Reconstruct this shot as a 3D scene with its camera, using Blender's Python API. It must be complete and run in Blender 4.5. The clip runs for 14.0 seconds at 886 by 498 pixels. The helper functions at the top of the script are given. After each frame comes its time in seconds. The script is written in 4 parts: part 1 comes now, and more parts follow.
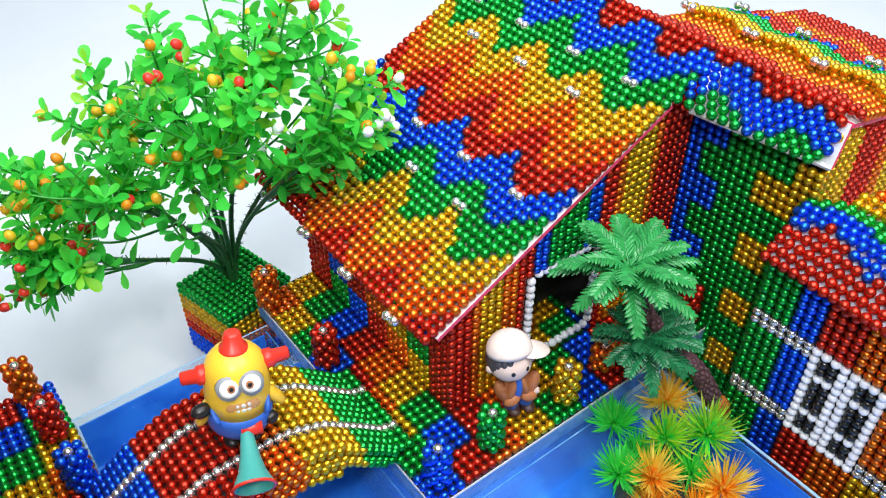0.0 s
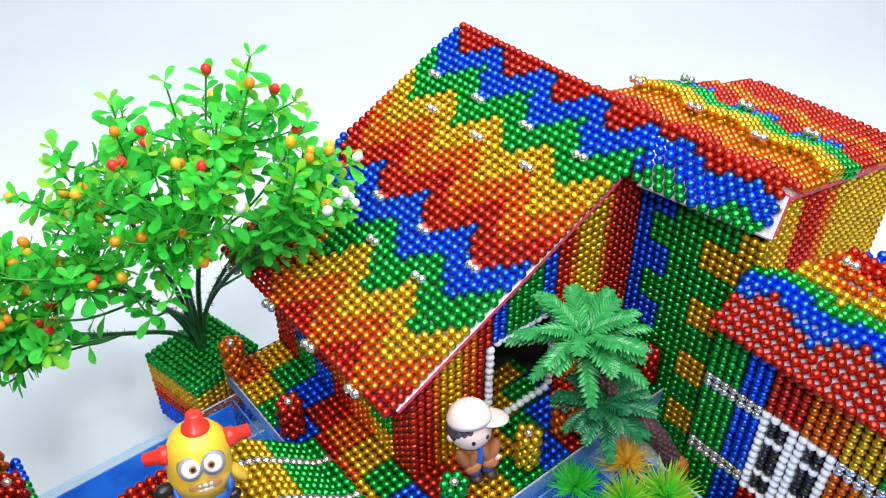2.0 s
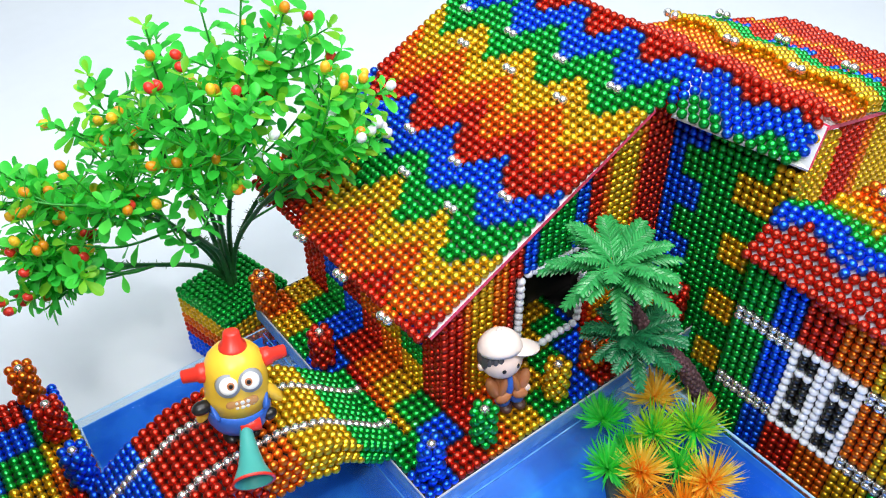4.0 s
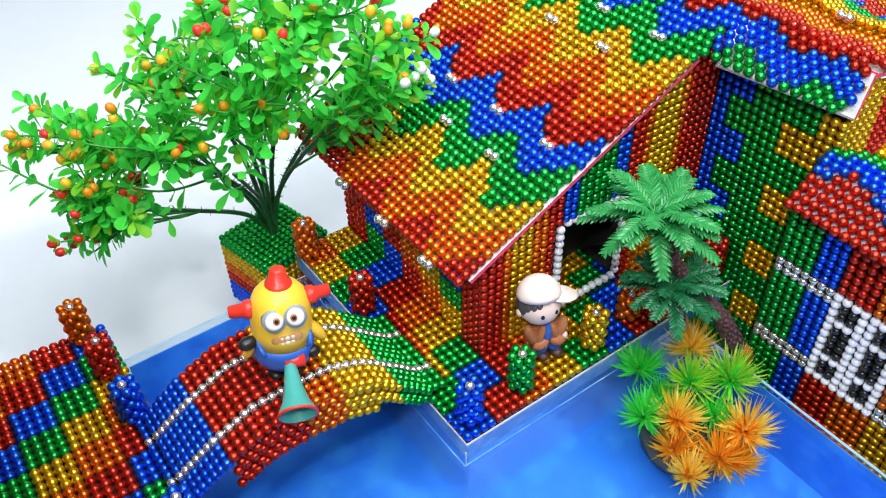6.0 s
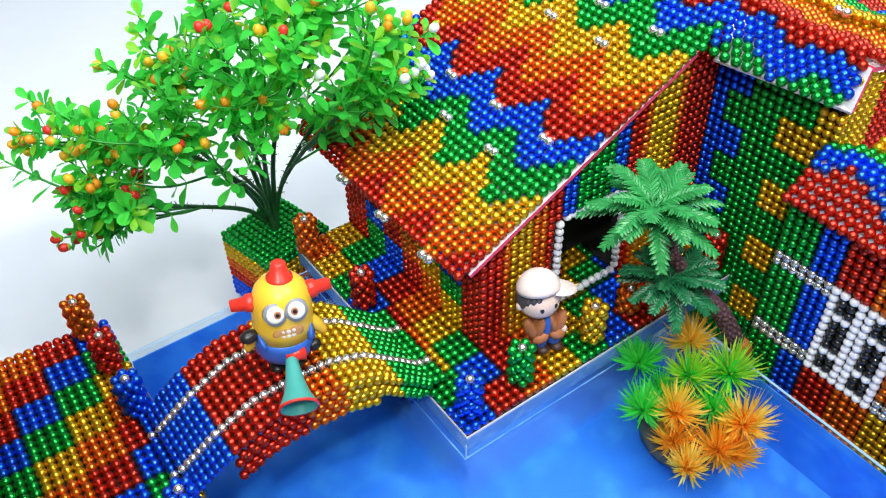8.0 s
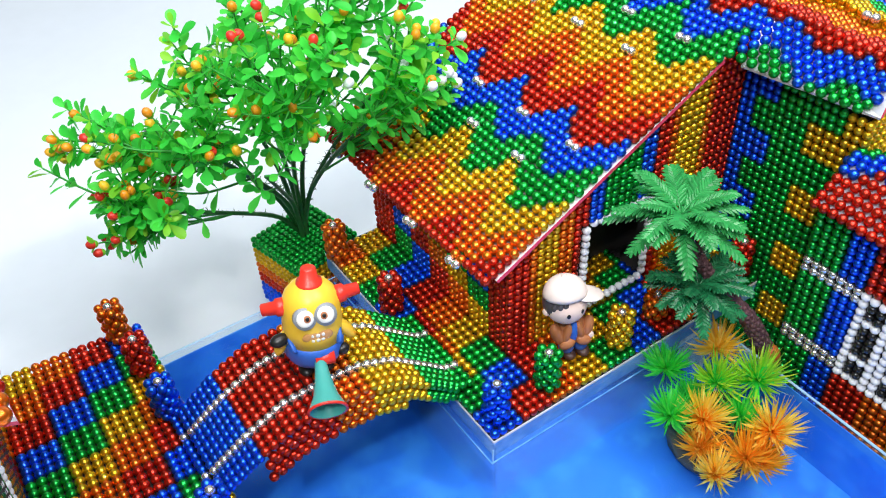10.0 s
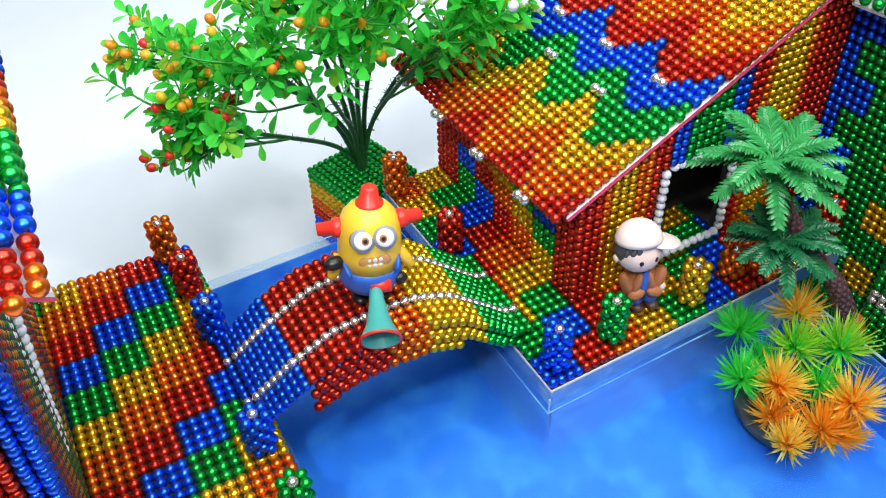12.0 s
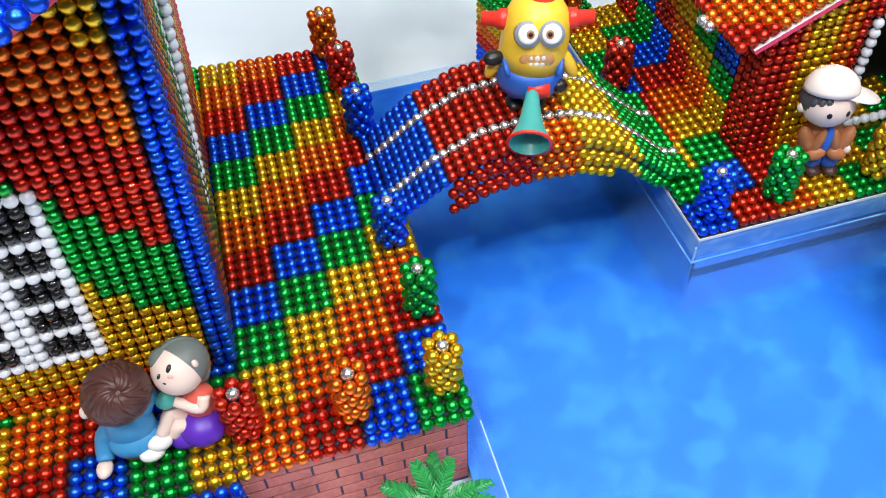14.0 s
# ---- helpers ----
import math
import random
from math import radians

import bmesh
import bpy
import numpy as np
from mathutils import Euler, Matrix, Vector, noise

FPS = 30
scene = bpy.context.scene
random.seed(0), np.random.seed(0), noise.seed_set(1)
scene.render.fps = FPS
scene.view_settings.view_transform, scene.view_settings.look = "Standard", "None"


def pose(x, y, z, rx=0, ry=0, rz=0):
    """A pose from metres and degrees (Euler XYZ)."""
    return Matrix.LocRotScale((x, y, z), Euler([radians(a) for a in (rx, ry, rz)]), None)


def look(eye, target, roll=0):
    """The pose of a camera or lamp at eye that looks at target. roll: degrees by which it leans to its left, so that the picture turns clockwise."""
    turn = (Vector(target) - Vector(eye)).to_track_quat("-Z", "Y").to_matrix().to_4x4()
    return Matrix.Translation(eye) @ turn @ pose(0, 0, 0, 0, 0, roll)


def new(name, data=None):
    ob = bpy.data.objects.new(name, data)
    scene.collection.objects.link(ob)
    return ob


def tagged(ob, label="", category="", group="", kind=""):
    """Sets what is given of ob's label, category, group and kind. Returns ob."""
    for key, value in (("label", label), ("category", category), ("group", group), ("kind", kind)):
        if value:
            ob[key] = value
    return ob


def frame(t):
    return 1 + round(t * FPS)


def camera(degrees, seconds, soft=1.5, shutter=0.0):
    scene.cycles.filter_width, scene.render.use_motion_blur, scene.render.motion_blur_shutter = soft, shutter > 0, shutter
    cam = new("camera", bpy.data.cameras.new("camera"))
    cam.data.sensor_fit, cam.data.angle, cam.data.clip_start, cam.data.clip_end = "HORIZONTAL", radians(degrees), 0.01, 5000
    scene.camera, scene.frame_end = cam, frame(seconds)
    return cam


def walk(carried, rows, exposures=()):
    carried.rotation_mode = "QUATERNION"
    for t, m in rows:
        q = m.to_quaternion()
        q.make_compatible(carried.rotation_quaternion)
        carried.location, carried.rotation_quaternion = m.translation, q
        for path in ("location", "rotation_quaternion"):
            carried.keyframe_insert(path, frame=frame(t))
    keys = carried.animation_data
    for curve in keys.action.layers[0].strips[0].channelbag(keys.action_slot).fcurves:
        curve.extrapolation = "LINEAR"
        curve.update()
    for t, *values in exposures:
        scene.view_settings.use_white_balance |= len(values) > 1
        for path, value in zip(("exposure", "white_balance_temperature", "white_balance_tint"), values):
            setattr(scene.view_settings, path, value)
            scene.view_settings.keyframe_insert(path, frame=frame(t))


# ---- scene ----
cam = camera(55.11, 14.0, soft=1.1)
PATH = [
    (0, (-0.1374, -0.1861, 0.3600), (0.0463, 0.0548, 0.0988), -0.08),
    (0.5, (-0.1348, -0.1960, 0.3707), (0.0537, 0.0489, 0.1167), -0.30),
    (1, (-0.1319, -0.1989, 0.3742), (0.0604, 0.0467, 0.1238), -0.16),
    (1.5, (-0.1291, -0.1975, 0.3774), (0.0669, 0.0482, 0.1299), -0.26),
    (2, (-0.1275, -0.1934, 0.3806), (0.0700, 0.0521, 0.1342), -0.22),
    (2.5, (-0.1275, -0.1919, 0.3818), (0.0702, 0.0550, 0.1369), -0.29),
    (3, (-0.1298, -0.1914, 0.3821), (0.0675, 0.0559, 0.1374), -0.23),
    (3.5, (-0.1332, -0.1938, 0.3788), (0.0641, 0.0523, 0.1328), -0.01),
    (4, (-0.1432, -0.1977, 0.3655), (0.0435, 0.0446, 0.1078), -0.40),
    (6.5, (-0.1553, -0.2051, 0.3571), (0.0144, 0.0384, 0.0889), -1.25),
    (7, (-0.1524, -0.2052, 0.3555), (0.0186, 0.0359, 0.0859), -0.85),
    (7.5, (-0.1527, -0.2070, 0.3550), (0.0182, 0.0337, 0.0851), -0.98),
    (8, (-0.1561, -0.2088, 0.3583), (0.0128, 0.0362, 0.0910), -1.68),
    (10.5, (-0.1605, -0.2114, 0.3604), (-0.0032, 0.0443, 0.0960), -3.08),
    (11, (-0.1665, -0.2075, 0.3603), (-0.0143, 0.0506, 0.0953), -3.13),
    (11.5, (-0.1701, -0.2045, 0.3580), (-0.0246, 0.0550, 0.0907), -3.55),
    (12, (-0.1648, -0.2009, 0.3282), (-0.0269, 0.0573, 0.0556), -2.04),
    (12.5, (-0.1561, -0.2049, 0.2925), (-0.0413, 0.0385, -0.0034), -1.50),
    (13, (-0.1620, -0.2045, 0.2836), (-0.0691, 0.0395, -0.0194), -1.85),
    (13.5, (-0.1666, -0.2088, 0.2850), (-0.0895, 0.0424, -0.0166), -2.41),
    (14, (-0.1755, -0.2155, 0.2855), (-0.1106, 0.0390, -0.0162), -2.61),
]
walk(cam, [(t, look(eye, target, roll)) for t, eye, target, roll in PATH])

# ---- light ----
world = bpy.data.worlds.new("studio")
scene.world = world
world.use_nodes = True
world.node_tree.nodes["Background"].inputs[0].default_value = (0.88, 0.94, 1.0, 1)
world.node_tree.nodes["Background"].inputs[1].default_value = 0.10


def softbox(name, eye, target, size, watts, colour=(1, 1, 1)):
    lamp = bpy.data.lights.new(name, "AREA")
    lamp.shape, lamp.size, lamp.energy, lamp.color = "SQUARE", size, watts, colour
    ob = new(name, lamp)
    ob.matrix_world = look(eye, target)
    return ob


softbox("overhead_softbox", (-0.06, -0.18, 1.22), (0.02, 0.06, 0.0), 1.3, 26.4, (0.935, 0.975, 1.0))
softbox("studio_lamp", (-0.36, -0.36, 0.80), (0.02, 0.05, 0.0), 0.045, 2.6, (1.0, 0.98, 0.95))
softbox("studio_lamp", (0.34, -0.34, 0.88), (0.05, 0.05, 0.0), 0.045, 2.4, (1.0, 0.98, 0.95))

# ---- materials ----
U = 0.005  # one bead is 5 mm across


def material(name, colour, rough=0.5, metal=0.0, vary=0.0, bump=0.0, scale=300.0, coat=0.0, island=False, second=None, spec=None):
    """A principled material with grain at two scales; island: each loose bead or leaf gets its own tint."""
    m = bpy.data.materials.new(name)
    m.use_nodes = True
    n, l = m.node_tree.nodes, m.node_tree.links
    b = n["Principled BSDF"]
    b.inputs["Roughness"].default_value = rough
    b.inputs["Metallic"].default_value = metal
    b.inputs["Coat Weight"].default_value = coat
    b.inputs["Coat Roughness"].default_value = 0.035
    if spec is not None:
        b.inputs["Specular IOR Level"].default_value = spec
    c0 = (*colour, 1)
    c1 = (*(second or [min(1, v * (1 + vary)) for v in colour]), 1)
    c2 = (*[v * (1 - vary) for v in colour], 1)
    ramp = n.new("ShaderNodeValToRGB")
    ramp.color_ramp.elements[0].color, ramp.color_ramp.elements[1].color = c2, c1
    e = ramp.color_ramp.elements.new(0.5)
    e.color = c0
    if island:
        geo, info = n.new("ShaderNodeNewGeometry"), n.new("ShaderNodeObjectInfo")
        add, frac = n.new("ShaderNodeMath"), n.new("ShaderNodeMath")
        add.operation, frac.operation = "ADD", "FRACT"
        l.new(geo.outputs["Random Per Island"], add.inputs[0])
        l.new(info.outputs["Random"], add.inputs[1])
        l.new(add.outputs[0], frac.inputs[0])
        l.new(frac.outputs[0], ramp.inputs[0])
    else:
        tc, big, fine, mix = n.new("ShaderNodeTexCoord"), n.new("ShaderNodeTexNoise"), n.new("ShaderNodeTexNoise"), n.new("ShaderNodeMath")
        big.inputs["Scale"].default_value, fine.inputs["Scale"].default_value = scale * 0.12, scale
        fine.inputs["Detail"].default_value = 6
        mix.operation = "MULTIPLY_ADD"
        mix.inputs[1].default_value = 0.4
        l.new(tc.outputs["Object"], big.inputs["Vector"])
        l.new(tc.outputs["Object"], fine.inputs["Vector"])
        half = n.new("ShaderNodeMath")
        half.operation, half.inputs[1].default_value = "MULTIPLY", 0.6
        l.new(big.outputs["Fac"], half.inputs[0])
        l.new(fine.outputs["Fac"], mix.inputs[0])
        l.new(half.outputs[0], mix.inputs[2])
        l.new(mix.outputs[0], ramp.inputs[0])
        ramp.color_ramp.elements[0].position, ramp.color_ramp.elements[2].position = 0.3, 0.7
        if bump:
            bp = n.new("ShaderNodeBump")
            bp.inputs["Strength"].default_value, bp.inputs["Distance"].default_value = bump, 0.0005
            l.new(fine.outputs["Fac"], bp.inputs["Height"])
            l.new(bp.outputs[0], b.inputs["Normal"])
    l.new(ramp.outputs[0], b.inputs["Base Color"])
    return m


def bead_paint(name, colour, rough=0.29, metal=0.86, second=None, vary=0.14):
    """Metallic lacquer over a magnet bead; its gloss keeps the colour of the paint towards the rim."""
    m = material(name, colour, rough, metal, vary, coat=0.48, island=True, second=second)
    if metal > 0:
        m.node_tree.nodes["Principled BSDF"].inputs["Specular Tint"].default_value = (*[0.12 + 0.8 * v / max(colour) for v in colour], 1)
    return m


RED = bead_paint("red_bead", (0.60, 0.032, 0.014))
ORANGE = bead_paint("orange_bead", (0.84, 0.175, 0.013), second=(0.86, 0.21, 0.016))
GOLD = bead_paint("gold_bead", (0.76, 0.465, 0.019))
GREEN = bead_paint("green_bead", (0.008, 0.40, 0.055))
BLUE = bead_paint("blue_bead", (0.011, 0.115, 0.84))
WHITE = bead_paint("white_bead", (0.82, 0.84, 0.90), 0.25, 0.0, vary=0.04)
BLACK = bead_paint("black_bead", (0.012, 0.012, 0.013), 0.15, 0.0, vary=0.2)
SILVER = bead_paint("silver_bead", (0.80, 0.79, 0.78), 0.26, 0.9, vary=0.06)
PAINTS = [RED, ORANGE, GOLD, GREEN, BLUE, WHITE, BLACK, SILVER]
R, O, G, N, B, W, K, S = range(8)

# Near-black filler behind beads; its colour stands in for shade.
DARK = material("dark_shade_filler", (0.022, 0.02, 0.02), 0.8, vary=0.3, bump=0.2)
# Grey tone stands in for the shaded white board between roof beads.
GAP_GREY = material("grey_gap_shade", (0.30, 0.27, 0.27), 0.8, vary=0.2, bump=0.2)
FOAM = material("white_foam_board", (0.80, 0.80, 0.82), 0.6, vary=0.05, bump=0.15, scale=900)
PINK = material("pink_board_edge", (0.80, 0.06, 0.15), 0.6, vary=0.15, bump=0.15, scale=900)
# White foam as it looks shaded, the lilac shadow put into its colour.
SHADED_FOAM = material("shaded_foam_board", (0.52, 0.51, 0.60), 0.6, vary=0.08, bump=0.15, scale=900)
TABLE = material("white_table", (0.79, 0.84, 0.90), 0.45, vary=0.025, bump=0.03, scale=60)
LEAF = material("plastic_leaf", (0.066, 0.75, 0.085), 0.36, vary=0.25, island=True, second=(0.13, 0.80, 0.09), spec=0.35)
LEAF_TIP = material("lime_plastic_leaf", (0.24, 0.74, 0.045), 0.38, vary=0.25, island=True, second=(0.40, 0.80, 0.06), spec=0.35)
TWIG = material("green_plastic_twig", (0.03, 0.34, 0.035), 0.42, vary=0.25, bump=0.2, scale=400)
STEM = material("plastic_stem", (0.02, 0.14, 0.03), 0.45, vary=0.3, bump=0.4, scale=500)
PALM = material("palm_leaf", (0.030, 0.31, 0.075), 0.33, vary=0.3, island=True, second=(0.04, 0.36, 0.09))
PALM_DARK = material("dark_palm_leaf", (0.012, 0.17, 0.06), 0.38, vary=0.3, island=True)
BARK = material("palm_bark", (0.11, 0.05, 0.06), 0.55, vary=0.4, bump=0.6, scale=700)
SKIN = material("vinyl_skin", (0.80, 0.61, 0.53), 0.45, vary=0.04)
CHEEK = material("pink_cheek_vinyl", (0.84, 0.42, 0.38), 0.45, vary=0.04)
CREAM = material("cream_vinyl", (0.80, 0.69, 0.64), 0.5, vary=0.04)
BROWN = material("brown_vinyl", (0.42, 0.15, 0.055), 0.5, vary=0.12)
SHOE = material("dark_brown_vinyl", (0.07, 0.03, 0.025), 0.45, vary=0.15)
HAIR_GREY = material("grey_hair_vinyl", (0.15, 0.17, 0.16), 0.45, vary=0.15, bump=0.4, scale=350)
HAIR_DARK = material("dark_grey_hair_vinyl", (0.065, 0.06, 0.07), 0.45, vary=0.15, bump=0.4, scale=350)
HAIR_BROWN = material("brown_hair_vinyl", (0.075, 0.025, 0.02), 0.42, vary=0.25, bump=0.5, scale=350)
JEANS = material("blue_vinyl", (0.03, 0.13, 0.55), 0.45, vary=0.1)
TEALBLUE = material("light_blue_vinyl", (0.05, 0.28, 0.55), 0.45, vary=0.1)
PURPLE = material("purple_vinyl", (0.10, 0.02, 0.42), 0.4, vary=0.1)
CORAL = material("coral_vinyl", (0.80, 0.13, 0.09), 0.45, vary=0.08)
YELLOW = material("yellow_vinyl", (0.90, 0.56, 0.045), 0.35, vary=0.05)
SCARLET = material("scarlet_vinyl", (0.72, 0.035, 0.02), 0.35, vary=0.06)
TEAL = material("teal_vinyl", (0.06, 0.36, 0.32), 0.35, vary=0.06)
GREYPAINT = material("grey_vinyl", (0.27, 0.29, 0.32), 0.35, vary=0.05)
OFFWHITE = material("off_white_vinyl", (0.80, 0.78, 0.74), 0.4, vary=0.03)
LIP = material("ochre_vinyl", (0.62, 0.30, 0.10), 0.45, vary=0.1, bump=0.05)
INK = material("black_vinyl", (0.012, 0.011, 0.012), 0.35, vary=0.1)
BERRY_RED = material("red_berry", (0.75, 0.035, 0.02), 0.35, vary=0.15, island=True)
BERRY_ORANGE = material("orange_berry", (0.85, 0.30, 0.01), 0.35, vary=0.2, island=True, second=(0.90, 0.55, 0.03))
BERRY_WHITE = material("white_berry", (0.78, 0.80, 0.88), 0.35, vary=0.05, island=True)
TUFT_GREEN = material("green_bristle", (0.06, 0.84, 0.11), 0.35, vary=0.2, island=True, second=(0.20, 0.90, 0.14))
TUFT_LIME = material("lime_bristle", (0.34, 0.84, 0.06), 0.35, vary=0.25, island=True, second=(0.70, 0.86, 0.06))
TUFT_YELLOW = material("yellow_bristle", (1.0, 0.66, 0.06), 0.4, vary=0.08, island=True, second=(1.0, 0.84, 0.20))
TUFT_ORANGE = material("orange_bristle", (1.0, 0.40, 0.02), 0.4, vary=0.08, island=True, second=(1.0, 0.62, 0.06))
ROCK = material("dark_rock", (0.10, 0.09, 0.07), 0.8, vary=0.4, bump=0.8, scale=250)
CLAY = material("orange_clay", (0.50, 0.12, 0.02), 0.6, vary=0.2, bump=0.3)
BRICK = material("printed_brick", (0.56, 0.15, 0.13), 0.7, vary=0.4, bump=0.3, scale=420, second=(0.64, 0.22, 0.17))
MORTAR = material("printed_mortar", (0.075, 0.05, 0.13), 0.75, vary=0.2)


def thin(m, share):
    """Lets light through a thin plastic leaf."""
    n, l = m.node_tree.nodes, m.node_tree.links
    b, tr, mx = n["Principled BSDF"], n.new("ShaderNodeBsdfTranslucent"), n.new("ShaderNodeMixShader")
    l.new(b.inputs["Base Color"].links[0].from_socket, tr.inputs[0])
    mx.inputs[0].default_value = share
    l.new(b.outputs[0], mx.inputs[1])
    l.new(tr.outputs[0], mx.inputs[2])
    l.new(mx.outputs[0], n["Material Output"].inputs[0])


for leafy, share in ((LEAF, 0.42), (LEAF_TIP, 0.45), (PALM, 0.12), (PALM_DARK, 0.1)):
    thin(leafy, share)
for bristle in (TUFT_GREEN, TUFT_LIME, TUFT_YELLOW, TUFT_ORANGE):
    thin(bristle, 0.5)


def pool_floor():
    """Blue film under the water, with paler patches where it has lifted."""
    m = material("blue_pool_film", (0.021, 0.188, 0.72), 0.5, vary=0.2, bump=0.05, scale=40)
    n, l = m.node_tree.nodes, m.node_tree.links
    tc, no, ramp, mix = n.new("ShaderNodeTexCoord"), n.new("ShaderNodeTexNoise"), n.new("ShaderNodeValToRGB"), n.new("ShaderNodeMix")
    no.inputs["Scale"].default_value, no.inputs["Detail"].default_value = 52, 6
    ramp.color_ramp.elements[0].position, ramp.color_ramp.elements[1].position = 0.46, 0.62
    mix.data_type = "RGBA"
    b = n["Principled BSDF"]
    old = b.inputs["Base Color"].links[0].from_socket
    l.new(tc.outputs["Object"], no.inputs["Vector"])
    l.new(no.outputs["Fac"], ramp.inputs[0])
    l.new(ramp.outputs[0], mix.inputs["Factor"])
    l.new(old, mix.inputs["A"])
    mix.inputs["B"].default_value = (0.040, 0.265, 0.785, 1)
    l.new(mix.outputs["Result"], b.inputs["Base Color"])
    return m


POOL = pool_floor()
MIRROR_SIDE = material("mirroring_wet_side", (0.72, 0.84, 0.95), 0.07, 1.0, vary=0.05, bump=0.06, scale=90)
# Pale streaks put the clear side's shine into the filler's colour.
SIDE_TINT = material("pale_side_tint", (0.07, 0.30, 0.74), 0.4, vary=0.35, bump=0.1, scale=120, second=(0.42, 0.66, 0.90))


def clear(name, tint, gloss_rough=0.02, ior=1.4, ripple=0.0, haze=0.0):
    """A thin clear sheet: straight through, with a Fresnel gloss."""
    m = bpy.data.materials.new(name)
    m.use_nodes = True
    n, l = m.node_tree.nodes, m.node_tree.links
    n.remove(n["Principled BSDF"])
    tr, gl, df, fr, mx, mx2 = (n.new("ShaderNode" + k) for k in ("BsdfTransparent", "BsdfGlossy", "BsdfDiffuse", "Fresnel", "MixShader", "MixShader"))
    tr.inputs[0].default_value = (*tint, 1)
    gl.inputs["Roughness"].default_value = gloss_rough
    df.inputs[0].default_value = (0.75, 0.85, 0.95, 1)
    fr.inputs[0].default_value = ior
    sheet = ripple > 0
    l.new(tr.outputs[0], mx2.inputs[1])
    l.new(df.outputs[0], mx2.inputs[2])
    mx2.inputs[0].default_value = haze
    mx.inputs[0].default_value = 0.05
    if sheet:
        l.new(fr.outputs[0], mx.inputs[0])
    l.new(mx2.outputs[0], mx.inputs[1])
    l.new(gl.outputs[0], mx.inputs[2])
    l.new(mx.outputs[0], n["Material Output"].inputs[0])
    if ripple:
        tc, no, bp = n.new("ShaderNodeTexCoord"), n.new("ShaderNodeTexNoise"), n.new("ShaderNodeBump")
        no.inputs["Scale"].default_value, no.inputs["Detail"].default_value = 25, 2
        bp.inputs["Strength"].default_value, bp.inputs["Distance"].default_value = ripple, 0.004
        l.new(tc.outputs["Object"], no.inputs["Vector"])
        l.new(no.outputs["Fac"], bp.inputs["Height"])
        l.new(bp.outputs[0], gl.inputs["Normal"])
        l.new(bp.outputs[0], fr.inputs["Normal"])
    return m


EDGE = material("polished_acrylic_edge", (0.36, 0.58, 0.82), 0.15, vary=0.1, coat=0.5)
RIM = material("dull_acrylic_rim", (0.06, 0.27, 0.66), 0.35, vary=0.4, scale=150, second=(0.28, 0.55, 0.86))
ACRYLIC = clear("clear_acrylic", (0.90, 0.96, 1.0), haze=0.035)
WATER = clear("pool_water", (0.78, 0.92, 1.0), 0.03, 1.33, ripple=0.34)


# ---- building helpers ----
def thing(name, at, label, category, group="", kind=""):
    """An empty that holds the parts of one thing; at is in beads."""
    ob = new(name)
    ob.location = Vector(at) * U
    ob.empty_display_size = 0.01
    return tagged(ob, label, category, group, kind)


def bind(ob, parent):
    if parent is not None:
        ob.parent = parent
        ob.matrix_parent_inverse = Matrix.Translation(-parent.location) if parent.parent is None else Matrix.Identity(4)
    return ob


def part(name, bm, mats, parent=None, label="", smooth=False):
    """Links a bmesh, in metres of the place, as one mesh object under its thing."""
    me = bpy.data.meshes.new(name)
    bm.to_mesh(me)
    bm.free()
    for m in mats if isinstance(mats, (list, tuple)) else [mats]:
        me.materials.append(m)
    if smooth:
        me.polygons.foreach_set("use_smooth", [True] * len(me.polygons))
    ob = new(name, me)
    bind(ob, parent)
    return tagged(ob, label)


def ico(level):
    bm = bmesh.new()
    bmesh.ops.create_icosphere(bm, subdivisions=level, radius=1.0)
    v = np.array([x.co[:] for x in bm.verts], dtype=np.float32)
    f = np.array([[x.index for x in p.verts] for p in bm.faces], dtype=np.int32)
    bm.free()
    return v, f


ICO = {1: ico(1), 2: ico(2), 3: ico(3)}
BEADS = {}


def bead_mesh(c, r=0.5, level=2):
    """One bead, shared by all single beads of its colour and size."""
    if (c, r, level) not in BEADS:
        v, f = ICO[level]
        me = bpy.data.meshes.new("bead")
        me.from_pydata((v * r * U).tolist(), [], f.tolist())
        me.polygons.foreach_set("use_smooth", [True] * len(f))
        me.materials.append(PAINTS[c])
        BEADS[c, r, level] = me
    return BEADS[c, r, level]


def joined_spheres(name, centres, radii, mat_index, mats, parent, label="", level=2):
    v, f = ICO[level]
    p = np.asarray(centres, dtype=np.float32)
    k, nv, nf = len(p), len(v), len(f)
    co = (p[:, None, :] + v[None] * np.asarray(radii, dtype=np.float32).reshape(-1, 1, 1)).reshape(-1, 3)
    fa = (f[None] + (np.arange(k, dtype=np.int32) * nv)[:, None, None]).reshape(-1)
    me = bpy.data.meshes.new(name)
    me.vertices.add(k * nv)
    me.vertices.foreach_set("co", co.ravel())
    me.loops.add(k * nf * 3)
    me.loops.foreach_set("vertex_index", fa)
    me.polygons.add(k * nf)
    me.polygons.foreach_set("loop_start", np.arange(0, k * nf * 3, 3, dtype=np.int32))
    me.polygons.foreach_set("material_index", np.repeat(np.asarray(mat_index, dtype=np.int32), nf))
    me.polygons.foreach_set("use_smooth", np.ones(k * nf, dtype=bool))
    for m in mats:
        me.materials.append(m)
    me.update(calc_edges=True)
    ob = new(name, me)
    bind(ob, parent)
    return tagged(ob, label, kind="stuff")


PENDING = []


